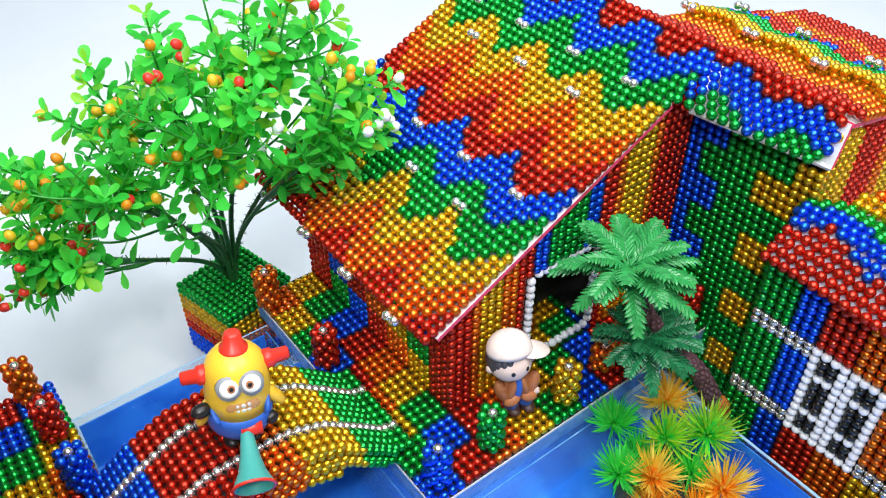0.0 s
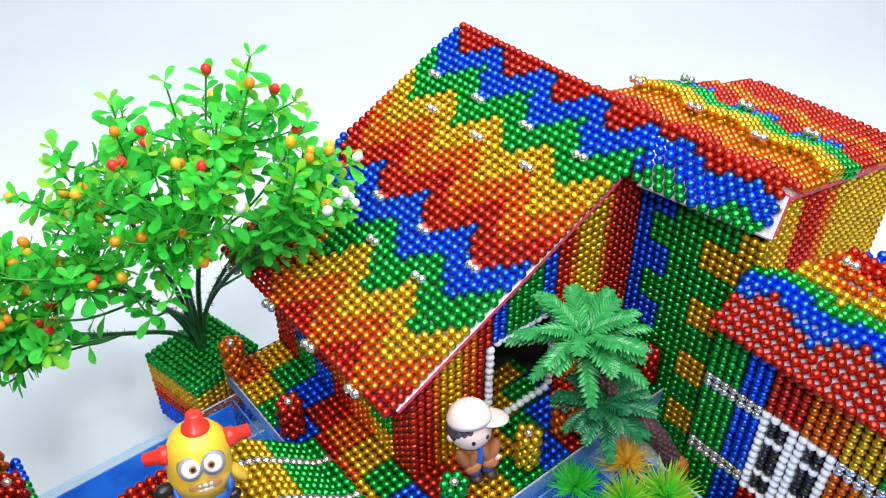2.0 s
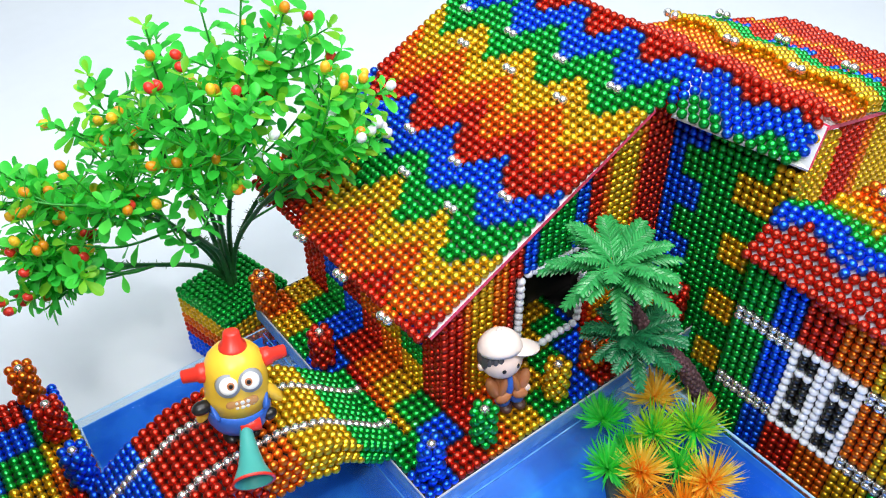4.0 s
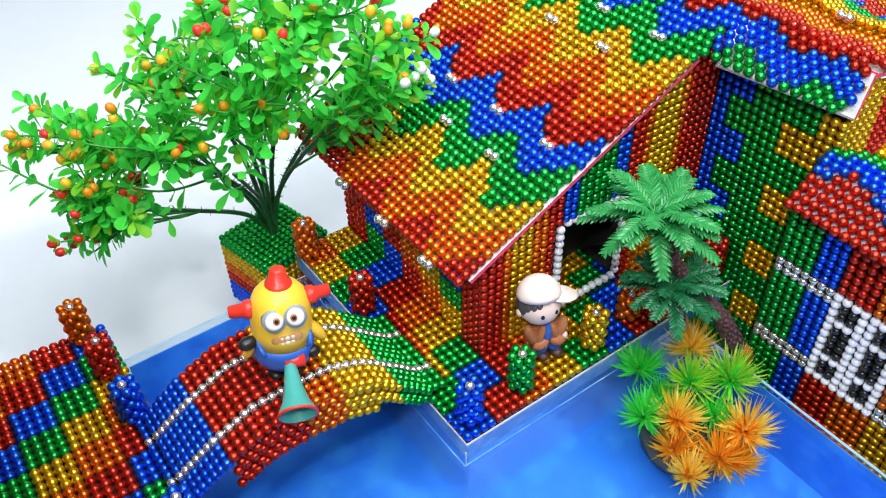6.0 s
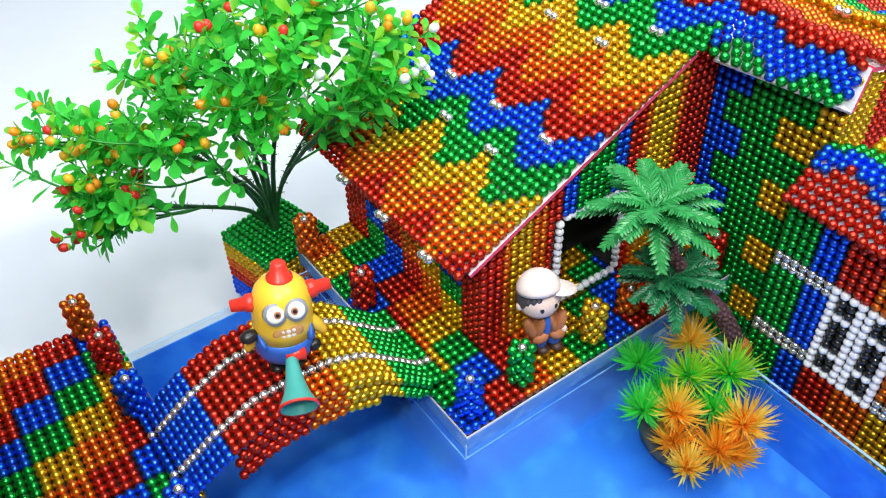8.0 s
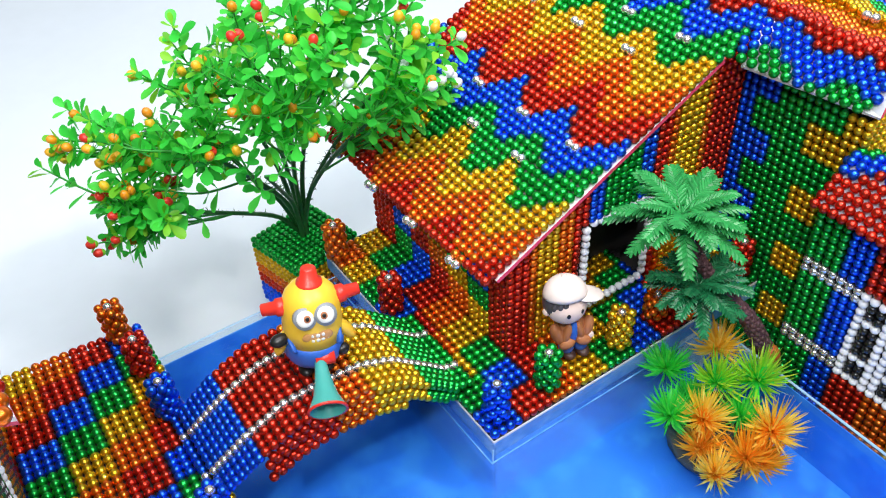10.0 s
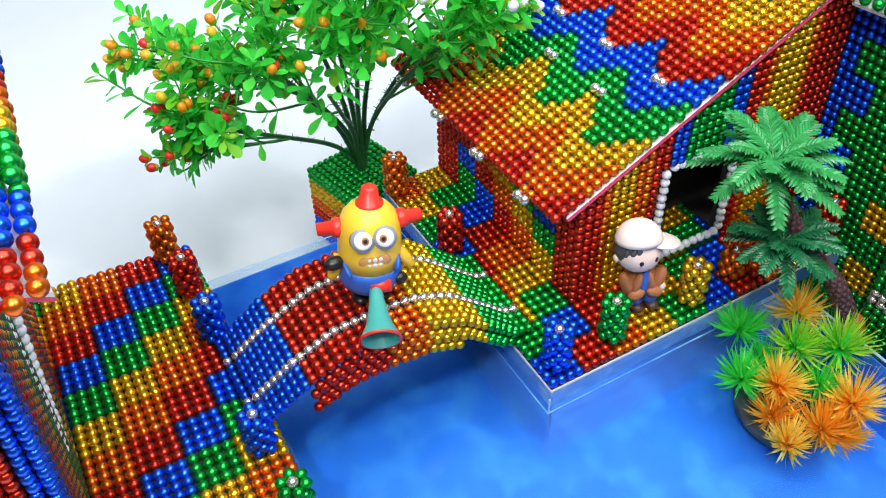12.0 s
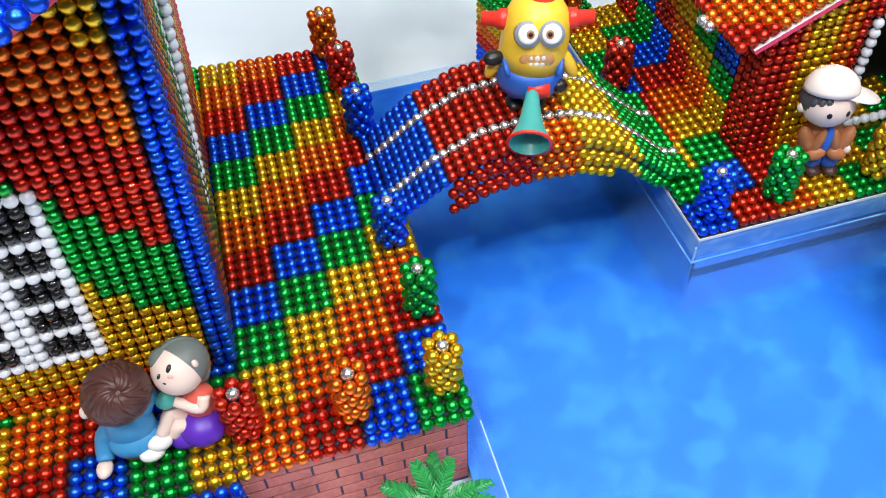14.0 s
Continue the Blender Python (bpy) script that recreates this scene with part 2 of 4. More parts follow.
def beads(parent, points, own=0, near=(0, 0, 0), r=0.515, level=2, label="", name="bead"):
    """Rows of magnet beads (x, y, z, colour in beads). The `own` ones nearest to a place in the plan become single parts,
    the others one joined mesh."""
    pts = [p for p in points]
    pts.sort(key=lambda p: (p[0] - near[0]) ** 2 + (p[1] - near[1]) ** 2 + (p[2] - near[2]) ** 2)
    single, rest = pts[:own], pts[own:]
    if len(rest) < 8:
        single, rest = pts, []
    if single:
        PENDING.append((parent, single, r, level, name))
    if rest:
        a = np.array([[p[0], p[1], p[2]] for p in rest], dtype=float)
        # hand-laid rows are never quite even
        a += np.random.normal(0, 0.022, a.shape)
        joined_spheres("bead_field", a * U, [r * U] * len(a), [int(p[3]) for p in rest], PAINTS, parent, label, level)


def place_single_beads():
    for parent, single, r, level, name in PENDING:
        for x, y, z, c in single:
            ob = new(name, bead_mesh(int(c), r, level))
            ob.location = Vector((x, y, z)) * U + Vector(np.random.normal(0, 0.022 * U, 3).tolist())
            bind(ob, parent)


def add_box(bm, lo, hi, index=0):
    """A box from corner to corner, in beads."""
    v = [bm.verts.new(Vector((x, y, z)) * U) for z in (lo[2], hi[2]) for y in (lo[1], hi[1]) for x in (lo[0], hi[0])]
    for q in ((0, 2, 3, 1), (4, 5, 7, 6), (0, 1, 5, 4), (1, 3, 7, 5), (3, 2, 6, 7), (2, 0, 4, 6)):
        bm.faces.new([v[i] for i in q]).material_index = index


def box(name, lo, hi, mat, parent=None, label="", bevel=0.0):
    bm = bmesh.new()
    add_box(bm, lo, hi)
    if bevel:
        bmesh.ops.bevel(bm, geom=bm.edges[:], offset=bevel * U, segments=2, affect="EDGES")
    return part(name, bm, mat, parent, label)


def slab(name, corners, thick, mats, parent=None, label="", edge_index=0):
    """A board through four or more corners (in beads), thickness along its normal, downwards."""
    bm = bmesh.new()
    c = [Vector(p) * U for p in corners]
    n = (c[1] - c[0]).cross(c[2] - c[0]).normalized()
    if n.z < 0 or (abs(n.z) < 1e-6 and n.x + n.y > 0):
        n = -n
    top = [bm.verts.new(p) for p in c]
    low = [bm.verts.new(p - n * thick * U) for p in c]
    bm.faces.new(top)
    bm.faces.new(low[::-1])
    for i in range(len(c)):
        j = (i + 1) % len(c)
        bm.faces.new((top[j], top[i], low[i], low[j])).material_index = edge_index
    bmesh.ops.recalc_face_normals(bm, faces=bm.faces[:])
    return part(name, bm, mats, parent, label)


def add_tube(bm, path, radii, sides=7, index=0, caps=True):
    """A tapered tube along a path, in beads."""
    rings = []
    for i, p in enumerate(path):
        p = Vector(p)
        d = (Vector(path[min(i + 1, len(path) - 1)]) - Vector(path[max(i - 1, 0)])).normalized()
        a = d.orthogonal().normalized() if not rings else (last - d * last.dot(d)).normalized()
        last = a
        b = d.cross(a)
        rings.append([bm.verts.new((p + (a * math.cos(t) + b * math.sin(t)) * radii[i]) * U) for t in [math.tau * k / sides for k in range(sides)]])
    for r0, r1 in zip(rings, rings[1:]):
        for k in range(sides):
            f = bm.faces.new((r0[k], r0[(k + 1) % sides], r1[(k + 1) % sides], r1[k]))
            f.material_index, f.smooth = index, True
    if caps:
        for ring in (rings[0][::-1], rings[-1]):
            bm.faces.new(ring).material_index = index


def add_blob(bm, centre, radii, index=0, turn=(0, 0, 0), seg=16):
    """An ellipsoid, in beads."""
    m = Matrix.LocRotScale(Vector(centre) * U, Euler([radians(a) for a in turn]), Vector(radii) * U)
    made = bmesh.ops.create_uvsphere(bm, u_segments=seg, v_segments=max(6, seg * 2 // 3), radius=1.0, matrix=m)
    for f in {f for v in made["verts"] for f in v.link_faces}:
        f.material_index, f.smooth = index, True


def bend(points, steps):
    """A smooth curve through a few points."""
    p = [Vector(q) for q in points]
    p = [p[0] * 2 - p[1]] + p + [p[-1] * 2 - p[-2]]
    out = []
    for i in range(1, len(p) - 2):
        for k in range(steps):
            t = k / steps
            out.append(0.5 * (2 * p[i] + (p[i + 1] - p[i - 1]) * t + (2 * p[i - 1] - 5 * p[i] + 4 * p[i + 1] - p[i + 2]) * t * t + (3 * p[i] - p[i - 1] - 3 * p[i + 1] + p[i + 2]) * t ** 3))
    return out + [p[-2]]


def add_dome(bm, centre, radii, index=0, turn=(0, 0, 0), seg=24):
    """The upper half of an ellipsoid, closed below, in beads."""
    before = set(bm.verts)
    add_blob(bm, (0, 0, 0), radii, index, (0, 0, 0), seg)
    made = list(set(bm.verts) - before)
    for v in made:
        v.co.z = max(v.co.z, 0)
    bmesh.ops.transform(bm, matrix=Matrix.LocRotScale(Vector(centre) * U, Euler([radians(k) for k in turn]), None), verts=made)


# ---- setting ----
TABLE_Z, WATER_Z, FLOOR_Z = -12.3, -3.3, -10.8


def sweep():
    """White table that runs up into a white backdrop behind the model."""
    bm = bmesh.new()
    far = Vector((0.6, 0.8, 0)).normalized()
    side = Vector((0.8, -0.6, 0))
    rows = [(-2.5, 0.0), (0.75, 0.0)]
    rows += [(0.75 + 0.35 * math.sin(a), 0.35 * (1 - math.cos(a))) for a in [math.pi / 2 * k / 12 for k in range(1, 13)]]
    rows += [(1.1, 2.6)]
    grid = [[bm.verts.new(far * d + side * s + Vector((0, 0, TABLE_Z * U + h))) for s in (-3, 3)] for d, h in rows]
    for a, b in zip(grid, grid[1:]):
        bm.faces.new((a[0], a[1], b[1], b[0])).smooth = True
    bmesh.ops.recalc_face_normals(bm, faces=bm.faces[:])
    ob = part("ground", bm, TABLE)
    return tagged(ob, "plain white tabletop sweeping up into a white backdrop", "table", kind="structure")


sweep()

tank = thing("tank", (3, -5, TABLE_Z), "clear acrylic tank with thin walls, standing on the white table", "tank")
box("base_sheet", (-24.6, -46, TABLE_Z + 0.02), (31.4, 33, FLOOR_Z - 0.06), FOAM, tank)
for lo, hi in (((-24.7, 32.6, FLOOR_Z), (-0.9, 33.0, -2.0)), ((31.0, -46, FLOOR_Z), (31.4, -1.4, -2.0)),
               ((-24.8, -46, FLOOR_Z + 0.22), (-24.4, 32.5, -2.0)), ((-25.4, -46.4, FLOOR_Z), (31.0, -46, -2.0))):
    box("panel", lo, hi, ACRYLIC, tank).visible_shadow = False
for lo, hi in (((-24.7, 32.65, -1.99), (-0.9, 32.80, -1.95)), ((31.05, -46, -1.99), (31.35, -1.4, -1.9)), ((-24.64, -46, -1.99), (-24.54, -11.2, -1.94))):
    box("rim", lo, hi, EDGE, tank, "polished edge")
pool = box("pool_floor", (-25.4, -45.9, FLOOR_Z), (30.9, 32.5, FLOOR_Z + 0.2), POOL)
tagged(pool, "bright blue film on the tank's bottom, seen through water", "pool floor", kind="structure")


# Blue sheets added for the water's colour mirrored and seen through the walls.
for lo, hi in (((-24.2, 32.42, FLOOR_Z + 0.22), (-1.6, 32.55, -3.0)), ((30.78, -45.8, FLOOR_Z + 0.22), (30.9, -1.6, -2.3))):
    box("mirrored_blue_sheet", lo, hi, POOL, tank, "blue sheet added for the water colour mirrored in the wall")


def water_sheet():
    bm = bmesh.new()
    v = [bm.verts.new(Vector((x, y, WATER_Z)) * U) for x, y in ((-24.3, -45.9), (30.9, -45.9), (30.9, -1.5), (-1.5, -1.5), (-1.5, 32.4), (-24.3, 32.4))]
    bm.faces.new(v)
    ob = part("water", bm, WATER)
    ob.visible_shadow = False
    return tagged(ob, "still clear water over a bright blue bottom", "water", kind="structure")


water_sheet()

# ---- centre platform ----
CYCLE = (B, R, O, G, N)
mid = thing("bead_platform", (20, 20, TABLE_Z), "platform of checkered magnet beads on a clear box", "platform")
box("low_board", (-0.40, -0.40, -0.95), (41, 36.4, -0.66), FOAM, mid, "white foam board")
# Dark sheet laid on the white board for the shade between beads.
box("gap_shade_sheet", (-0.3, -0.3, -0.65), (41, 36.3, -0.5), DARK, mid, "dark sheet put in for the shade between beads")
for lo, hi in (((-0.9, -0.9, TABLE_Z), (-0.5, 33, -0.97)), ((-0.48, -0.9, TABLE_Z), (31, -0.5, -0.97))):
    box("clear_side", lo, hi, ACRYLIC, mid, "clear acrylic side").visible_shadow = False
box("clear_edge", (-1.0, -1.0, -3.0), (-0.85, -0.85, -1.0), EDGE, mid, "polished edge of the clear box")
for lo, hi in (((-1.45, -1.45, -2.42), (31, -1.33, -2.3)), ((-1.45, -1.3, -2.42), (-1.33, 32.3, -2.3))):
    box("rim", lo, hi, RIM, mid, "polished rim of the clear box")
for lo, hi in (((-1.45, -1.45, TABLE_Z), (31, -1.33, -2.43)), ((-1.45, -1.3, TABLE_Z), (-1.33, 32.3, -2.43))):
    box("clear_side", lo, hi, ACRYLIC, mid, "clear acrylic side").visible_shadow = False
# Filler added to give the clear side its pale, streaky brightness.
box("core", (-0.3, -0.3, -3.3), (40.5, 36.2, -1.0), SIDE_TINT, mid, "pale blue filler added behind the clear side")
box("core", (0.6, 0.6, TABLE_Z + 0.05), (40.5, 36.2, -3.32), MIRROR_SIDE, mid, "mirroring side below the water line")
pts = []
for i in range(40):
    for j in range(36):
        if i < 8 or j < 8 or (17 < i < 29 and j < 17):
            pts.append((i, j, 0, CYCLE[(i // 4 - j // 4) % 5]))
beads(mid, pts, 300, (2, 2, 0), r=0.53)

# ---- centre house ----
SL = 0.487          # rise of the big roof for each bead to the right
RIDGE_X = 41.5


def roof_z(x):
    return 13.4 + SL * (x - 3.4)


house = thing("bead_house", (24, 20, 0), "house of coloured magnet beads with a zigzag-patterned roof", "house")
box("wall_core", (8.5, 8.6, -0.4), (10.5, 36, 14.5), DARK, house)
slab("wall_core", [(10.5, 8.6, -0.4), (18.0, 8.6, -0.4), (18.0, 8.6, 19.8), (10.5, 8.6, 16.0)], 1.0, DARK, house)
slab("wall_core", [(28.4, 8.6, -0.4), (41.0, 8.6, -0.4), (41.0, 8.6, 30.6), (28.4, 8.6, 24.8)], 1.0, DARK, house)
slab("wall_core", [(18.0, 8.6, 13.6), (28.4, 8.6, 13.6), (28.4, 8.6, 24.8), (18.0, 8.6, 19.8)], 1.0, DARK, house)

wall = []
for j in range(8, 37):
    for k in range(-1, 14):
        blk = j // 4
        if blk == 2 or j >= 32:
            c = R
        else:
            c = (R, O, G, N, B)[({3: 2, 4: 1, 5: 0, 6: 4, 7: 3}[blk] + max(0, k) // 3) % 5]
        wall.append((8, j, k + 1, c))
beads(house, wall, 300, (8, 12, 6))


def gable_colour(x):
    for edge, c in ((10.4, R), (12.0, O), (15.0, G), (16.6, O), (18.2, R), (20.6, B), (25.6, N), (27.9, B), (29.9, R), (31.0, O), (34.2, G), (36.0, O), (99, R)):
        if x < edge:
            return c


wall = []
for i in range(9, 41):
    for k in range(-1, 31):
        z = k + 1
        if z > roof_z(i) - 1.6:
            continue
        if 17.9 < i < 28.4 and z < 13.8:
            continue
        wall.append((i, 8, z, gable_colour(i)))
beads(house, wall, 300, (14, 8, 8))
frame_beads = [(18.3, 7.9, z, W) for z in np.arange(1.7, 13.4, 1.0)] + [(27.9, 7.9, z, W) for z in np.arange(1.7, 13.4, 1.0)]
frame_beads += [(x, 7.9, 13.3, W) for x in np.arange(19.3, 27.5, 0.98)] + [(x, 7.7, 1.2, W) for x in np.arange(19.3, 27.5, 0.98)]
door = box("door_frame", (17.95, 8.35, 0.3), (18.6, 8.5, 13.6), DARK, house, "doorway edged with white beads")
beads(door, frame_beads, 300, (20, 8, 5), name="frame_bead")
# Dark boxes added inside, so the room behind the doorway reads unlit.
box("inner_shade_wall", (10.6, 14, -0.4), (40.4, 14.6, 15.4), DARK, house)
box("inner_shade_ceiling", (10.6, 9.7, 14.6), (40.4, 13.9, 15.2), DARK, house)
box("inner_shade_wall", (33, 9.7, -0.4), (33.6, 13.9, 14.5), DARK, house)

roof = slab("roof", [(5.2, 6.6, roof_z(5.2) - 0.62), (34.6, 6.91, roof_z(34.6) - 0.62), (35.4, 7.6, roof_z(35.4) - 0.62), (RIDGE_X, 7.6, roof_z(RIDGE_X) - 0.62), (RIDGE_X, 40.0, roof_z(RIDGE_X) - 0.62), (5.2, 40.0, roof_z(5.2) - 0.62)], 0.5, [FOAM, PINK], house, "white foam board with a pink edge", 1)


# Added grey sheet: shade in the roof's bead gaps, put into colour.
slab("gap_shade_sheet", [(5.5, 7.45, roof_z(5.5) - 0.55), (RIDGE_X - 0.2, 7.45, roof_z(RIDGE_X - 0.2) - 0.55), (RIDGE_X - 0.2, 39.9, roof_z(RIDGE_X - 0.2) - 0.55), (5.5, 39.9, roof_z(5.5) - 0.55)], 0.04, GAP_GREY, house, "grey sheet put in for the shade between roof beads")


def roof_colour(x, y):
    """Zigzag bands: each boundary is lowest at y = 11.7 and highest half a tooth on."""
    f = ((y - 11.7) / 8.2) % 1.0
    wave = 4.1 * (f / 0.45 if f < 0.45 else (1 - f) / 0.55)
    k = math.floor((x - wave - 3.3) / 3.8 + 1e-6) + 1
    if x > 40.9:
        return R
    return (R, O, G, N, B)[max(0, k) % 5] if k < 10 else R


pts, cs = [], 1 / math.hypot(1, SL)
for a in range(1, 43):
    for b in range(0, 33):
        x = 3.4 + a * 1.0 * cs
        y = 7.1 + b * 1.02
        c = roof_colour(x, y)
        if c in (N, B) and a % 2:
            y += 0.25
        pts.append((x - 0.1, y, roof_z(x), c))
for k in range(4):
    pts += [(3.5, 11.2 + 8.2 * k, roof_z(3.5), S), (3.4, 12.2 + 8.2 * k, roof_z(3.4), S)]
    for tx, ty in ((14.9, 15.6), (18.8, 11.6), (30.0, 15.9), (33.7, 11.8)):
        pts += [(tx, ty + 8.2 * k + d, roof_z(tx) + 0.5, S) for d in (-0.5, 0.5) if ty + 8.2 * k < 40]
beads(house, pts, 300, (6, 10, 14), r=0.55)

# ---- annex behind, on the same ridge ----
annex = thing("bead_annex", (50, 0, TABLE_Z), "tall green and gold bead annex with a rainbow roof", "house")
box("wall_core", (40.5, -6.6, TABLE_Z), (41.5, 8.5, 26.2), DARK, annex)
box("wall_core", (41.6, -6.6, TABLE_Z), (68, -5.7, 25.0), DARK, annex)
wall = []
for j in range(0, 16):
    y = 7.3 - j * 0.97
    for k in range(-11, 30):
        ph = (k + 0.5) % 8
        c = N
        if j < 2 or (j < 5 and (14.6 < k < 18.6 or 6.6 < k < 10.6 or -1.4 < k < 2.6 or k > 22.6)):
            c = B
        if j >= 9 and (18.6 < k < 22.6 or 10.6 < k < 14.6 or 2.6 < k < 6.6 or -5.6 < k < -1.6) and (j < 13 or k > 18) or (j >= 13 and k > 22):
            c = G
        if k < 27.4 - 0.12 * j:
            wall.append((40, y, k, c))
beads(annex, wall, 300, (40, -3, 12))
wall = []
for i in range(0, 27):
    x = 41 + i
    for k in range(8, 32):
        if k < 31.0 - 0.17 * (x - 41.5) - 1.6 and x < 68:
            wall.append((x, -7.2, k, G if i < 5 else R if i < 10 else O if i < 12 else G))
beads(annex, wall, 200, (42, -7, 24))


def right_z(x):
    return roof_z(RIDGE_X) - 0.172 * (x - RIDGE_X)


def short_slope(v, u):
    """A place on the annex's short slope: v from the gable joint to the free end, u from the eave to the ridge."""
    low, high = Vector((35.2 + 4.3 * v, 6.8 - 14.4 * v, 28.5 - 1.9 * v)), Vector((41.4, 6.8 - 14.1 * v, 31.8 - 0.7 * v))
    return low.lerp(high, u)


slab("roof", [short_slope(1.03, 0.10) - Vector((0, 0, 0.6)), short_slope(1.03, 1.0) - Vector((0, 0, 0.6)), short_slope(0.07, 1.0) - Vector((0, 0, 1.3))], 0.45, [FOAM, PINK], annex, "white foam board with a pink edge", 1)
slab("roof", [short_slope(1.03, 0.10) - Vector((0, 0, 0.6)), short_slope(0.07, 1.0) - Vector((0, 0, 1.3)), short_slope(0.07, 0.08) - Vector((0, 0, 1.3))], 0.45, [FOAM, FOAM], annex, "white foam board")
slab("roof", [(RIDGE_X + 0.05, -7.9, right_z(RIDGE_X) - 1.35), (68.5, -7.9, right_z(68.5) - 2.45), (68.5, 14.5, right_z(68.5) - 2.45), (RIDGE_X + 0.05, 17.6, right_z(RIDGE_X) - 1.35)], 0.5, [FOAM, PINK], annex, "white foam board with a pink edge", 1)
pts = []
for a in range(0, 8):
    for b in range(0, 13):
        v = (b * 1.16 + (0.58 if a % 2 else 0)) / 14.4
        if v > 0.985 or (a < 2 and v > 0.93):
            continue
        p = short_slope(v, a / 7)
        f = ((p.y - 3.6) / 8.2) % 1.0
        zig = abs(f - 0.5) * 2
        pts.append((p.x, p.y, p.z, N if a < 3.2 * zig - 0.3 else R if a > 4.4 + 2.2 * zig else B))
beads(annex, pts, 120, (36, -4, 28), r=0.56)
pts = []
for a in range(0, 28):
    for b in range(0, 27):
        x, y = 42.0 + a * 0.96, 17.5 - b * 0.98
        if y > 17.6 - 0.15 * a:
            continue
        f = ((16.6 - y) / 8.2) % 1.0
        s = a + 2.6 * abs(f - 0.5) * 2
        if s < 3.0:
            c, h = R, 0.35
        elif s < 7.8:
            c, h = O, 0.0
        elif s < 11.4:
            c, h = G, 1.15 - 0.12 * max(0, s - 8.8)
        elif s < 14.8:
            c, h = N, 0.8 - 0.12 * (s - 11.4)
        elif s < 16.6:
            c, h = (B if f < 0.6 else R), 0.3
        elif s < 19.5:
            c, h = R, 0.2
        else:
            c, h = (O, 0.1) if s < 22.5 else (R, 0.1)
        z = right_z(x) - 0.75 - 0.04 * a
        pts.append((x, y, z + h, c))
        if h > 0.45:
            pts.append((x + 0.1, y, z + h - 0.8, c))
for k in range(3):
    pts += [(47.4, 16.9 - 8.2 * k, right_z(47.3) + 0.35, S), (47.4, 15.9 - 8.2 * k, right_z(47.3) + 0.35, S)]
    pts += [(54.4, 14.9 - 8.2 * k, right_z(54) + 0.2, S), (54.4, 13.9 - 8.2 * k, right_z(54) + 0.2, S)]
beads(annex, pts, 200, (45, -4, 30))

# ---- house beside the water, with the twin window ----
side_house = thing("bead_house", (40, -22, TABLE_Z), "striped bead house with a white-framed window and red roof edge", "house")
box("wall_core", (35.5, -44, TABLE_Z), (36.5, -7.6, 18.6), DARK, side_house)
# Dark strip added to hide the bright table between tank and wall.
box("low_board", (31.6, -44, TABLE_Z), (34.4, -7.6, -10.6), DARK, side_house, "dark strip added to cover the bright table behind the tank")
box("wall_core", (36.6, -8.4, TABLE_Z), (40, -7.6, 17.4), DARK, side_house)
wall, window_beads = [], []
for j in range(0, 36):
    y = -8.0 - j
    for k in range(-11, 19):
        if 6.5 < j < 14.5 and -0.5 < k < 11.5:
            a, b = j - 7, k
            white = a in (0, 3, 4, 7) or b in (0, 3, 8, 11)
            window_beads.append((34.9, y, k, W if white else K))
            continue
        col = N if j < 4 else B if j < 7 else R if j < 11 else O if j < 15 else G if j < 19 else N if j < 23 else B if j < 27 else R
        if -1 < k < 11 and j > 14:
            col = (O, O, O, G, G, G, N, N)[(j - 15) % 8]
        if k in (0, 1, 10, 11) and (j < 7 or j > 14):
            col = S
        wall.append((35, y, k, col))
beads(side_house, wall, 300, (35, -10, 4))
win = box("window", (35.25, -23.0, -0.6), (35.45, -14.0, 11.6), DARK, side_house, "white-framed window with black panes")
beads(win, [p for p in window_beads if p[3] == W], 300, name="frame_bead")
beads(win, [p for p in window_beads if p[3] == K], 300, name="pane_bead")


def eave_z(x):
    return 18.2 + 0.42 * (x - 32.6)


def steep_z(x):
    return 18.8 + 0.7 * (x - 33.65)


slab("roof", [(34.2, -7.1, steep_z(34.2) - 0.62), (38.4, -7.1, steep_z(38.4) - 0.62), (38.4, -44, steep_z(38.4) - 0.62), (34.2, -44, steep_z(34.2) - 0.62)], 0.45, [SHADED_FOAM, PINK], side_house, "white foam board with a pink edge", 1)
slab("roof", [(38.45, -7.2, eave_z(38.4) - 0.1), (40.0, -7.2, eave_z(40.0) - 0.75), (53.6, -20.6, eave_z(53.6) - 0.75), (53.6, -44, eave_z(53.6) - 0.75), (38.45, -44, eave_z(38.4) - 0.1)], 0.6, [FOAM, PINK], side_house, "white foam board with a pink edge", 1)


def tooth(y):
    """Zigzag along the eave, 0 to 1 with a period of nine beads."""
    f = ((-6.6 - y) / 9.0) % 1.0
    return 1 - abs(f - 0.5) * 2


def swell(s, mid, wide, tall):
    return tall * max(0.0, 1 - ((s - mid) / wide) ** 2)


pts = []
for a in range(0, 6):
    for b in range(0, 36):
        x, y = 33.65 + a * 0.885, -7.55 - b * 1.05
        pts.append((x, y, steep_z(x), R if x < 36.0 + 2.4 * tooth(y) else B))
for a in range(0, 20):
    for b in range(0, 37):
        x, y = 36.4 + a * 0.90, -7.3 - b * 1.0
        w = tooth(y)
        if x < 38.6 or x > 43.3 + 1.02 * (-10 - y):
            continue
        c = B if x < 39.5 + 1.0 * w else N if x < 41.7 + 0.9 * w else G if x < 43.3 + 0.9 * w else O if x < 45.0 + 0.8 * w else R if x < 46.6 + 0.8 * w else B if x < 48.6 else N
        h = swell(x, 38.6 + 0.8 * w, 2.4, 1.1) + swell(x, 45.6 + w * 0.5, 1.5, 1.0)
        pts.append((x, y, eave_z(x) + h, c))
        if h > 0.5:
            pts.append((x - 0.25, y + 0.5, eave_z(x) + h - 0.8, c))
pts += [(45.1, y, eave_z(45.1) + 0.9, S) for y in (-13.4, -14.3, -22.4, -23.3)]
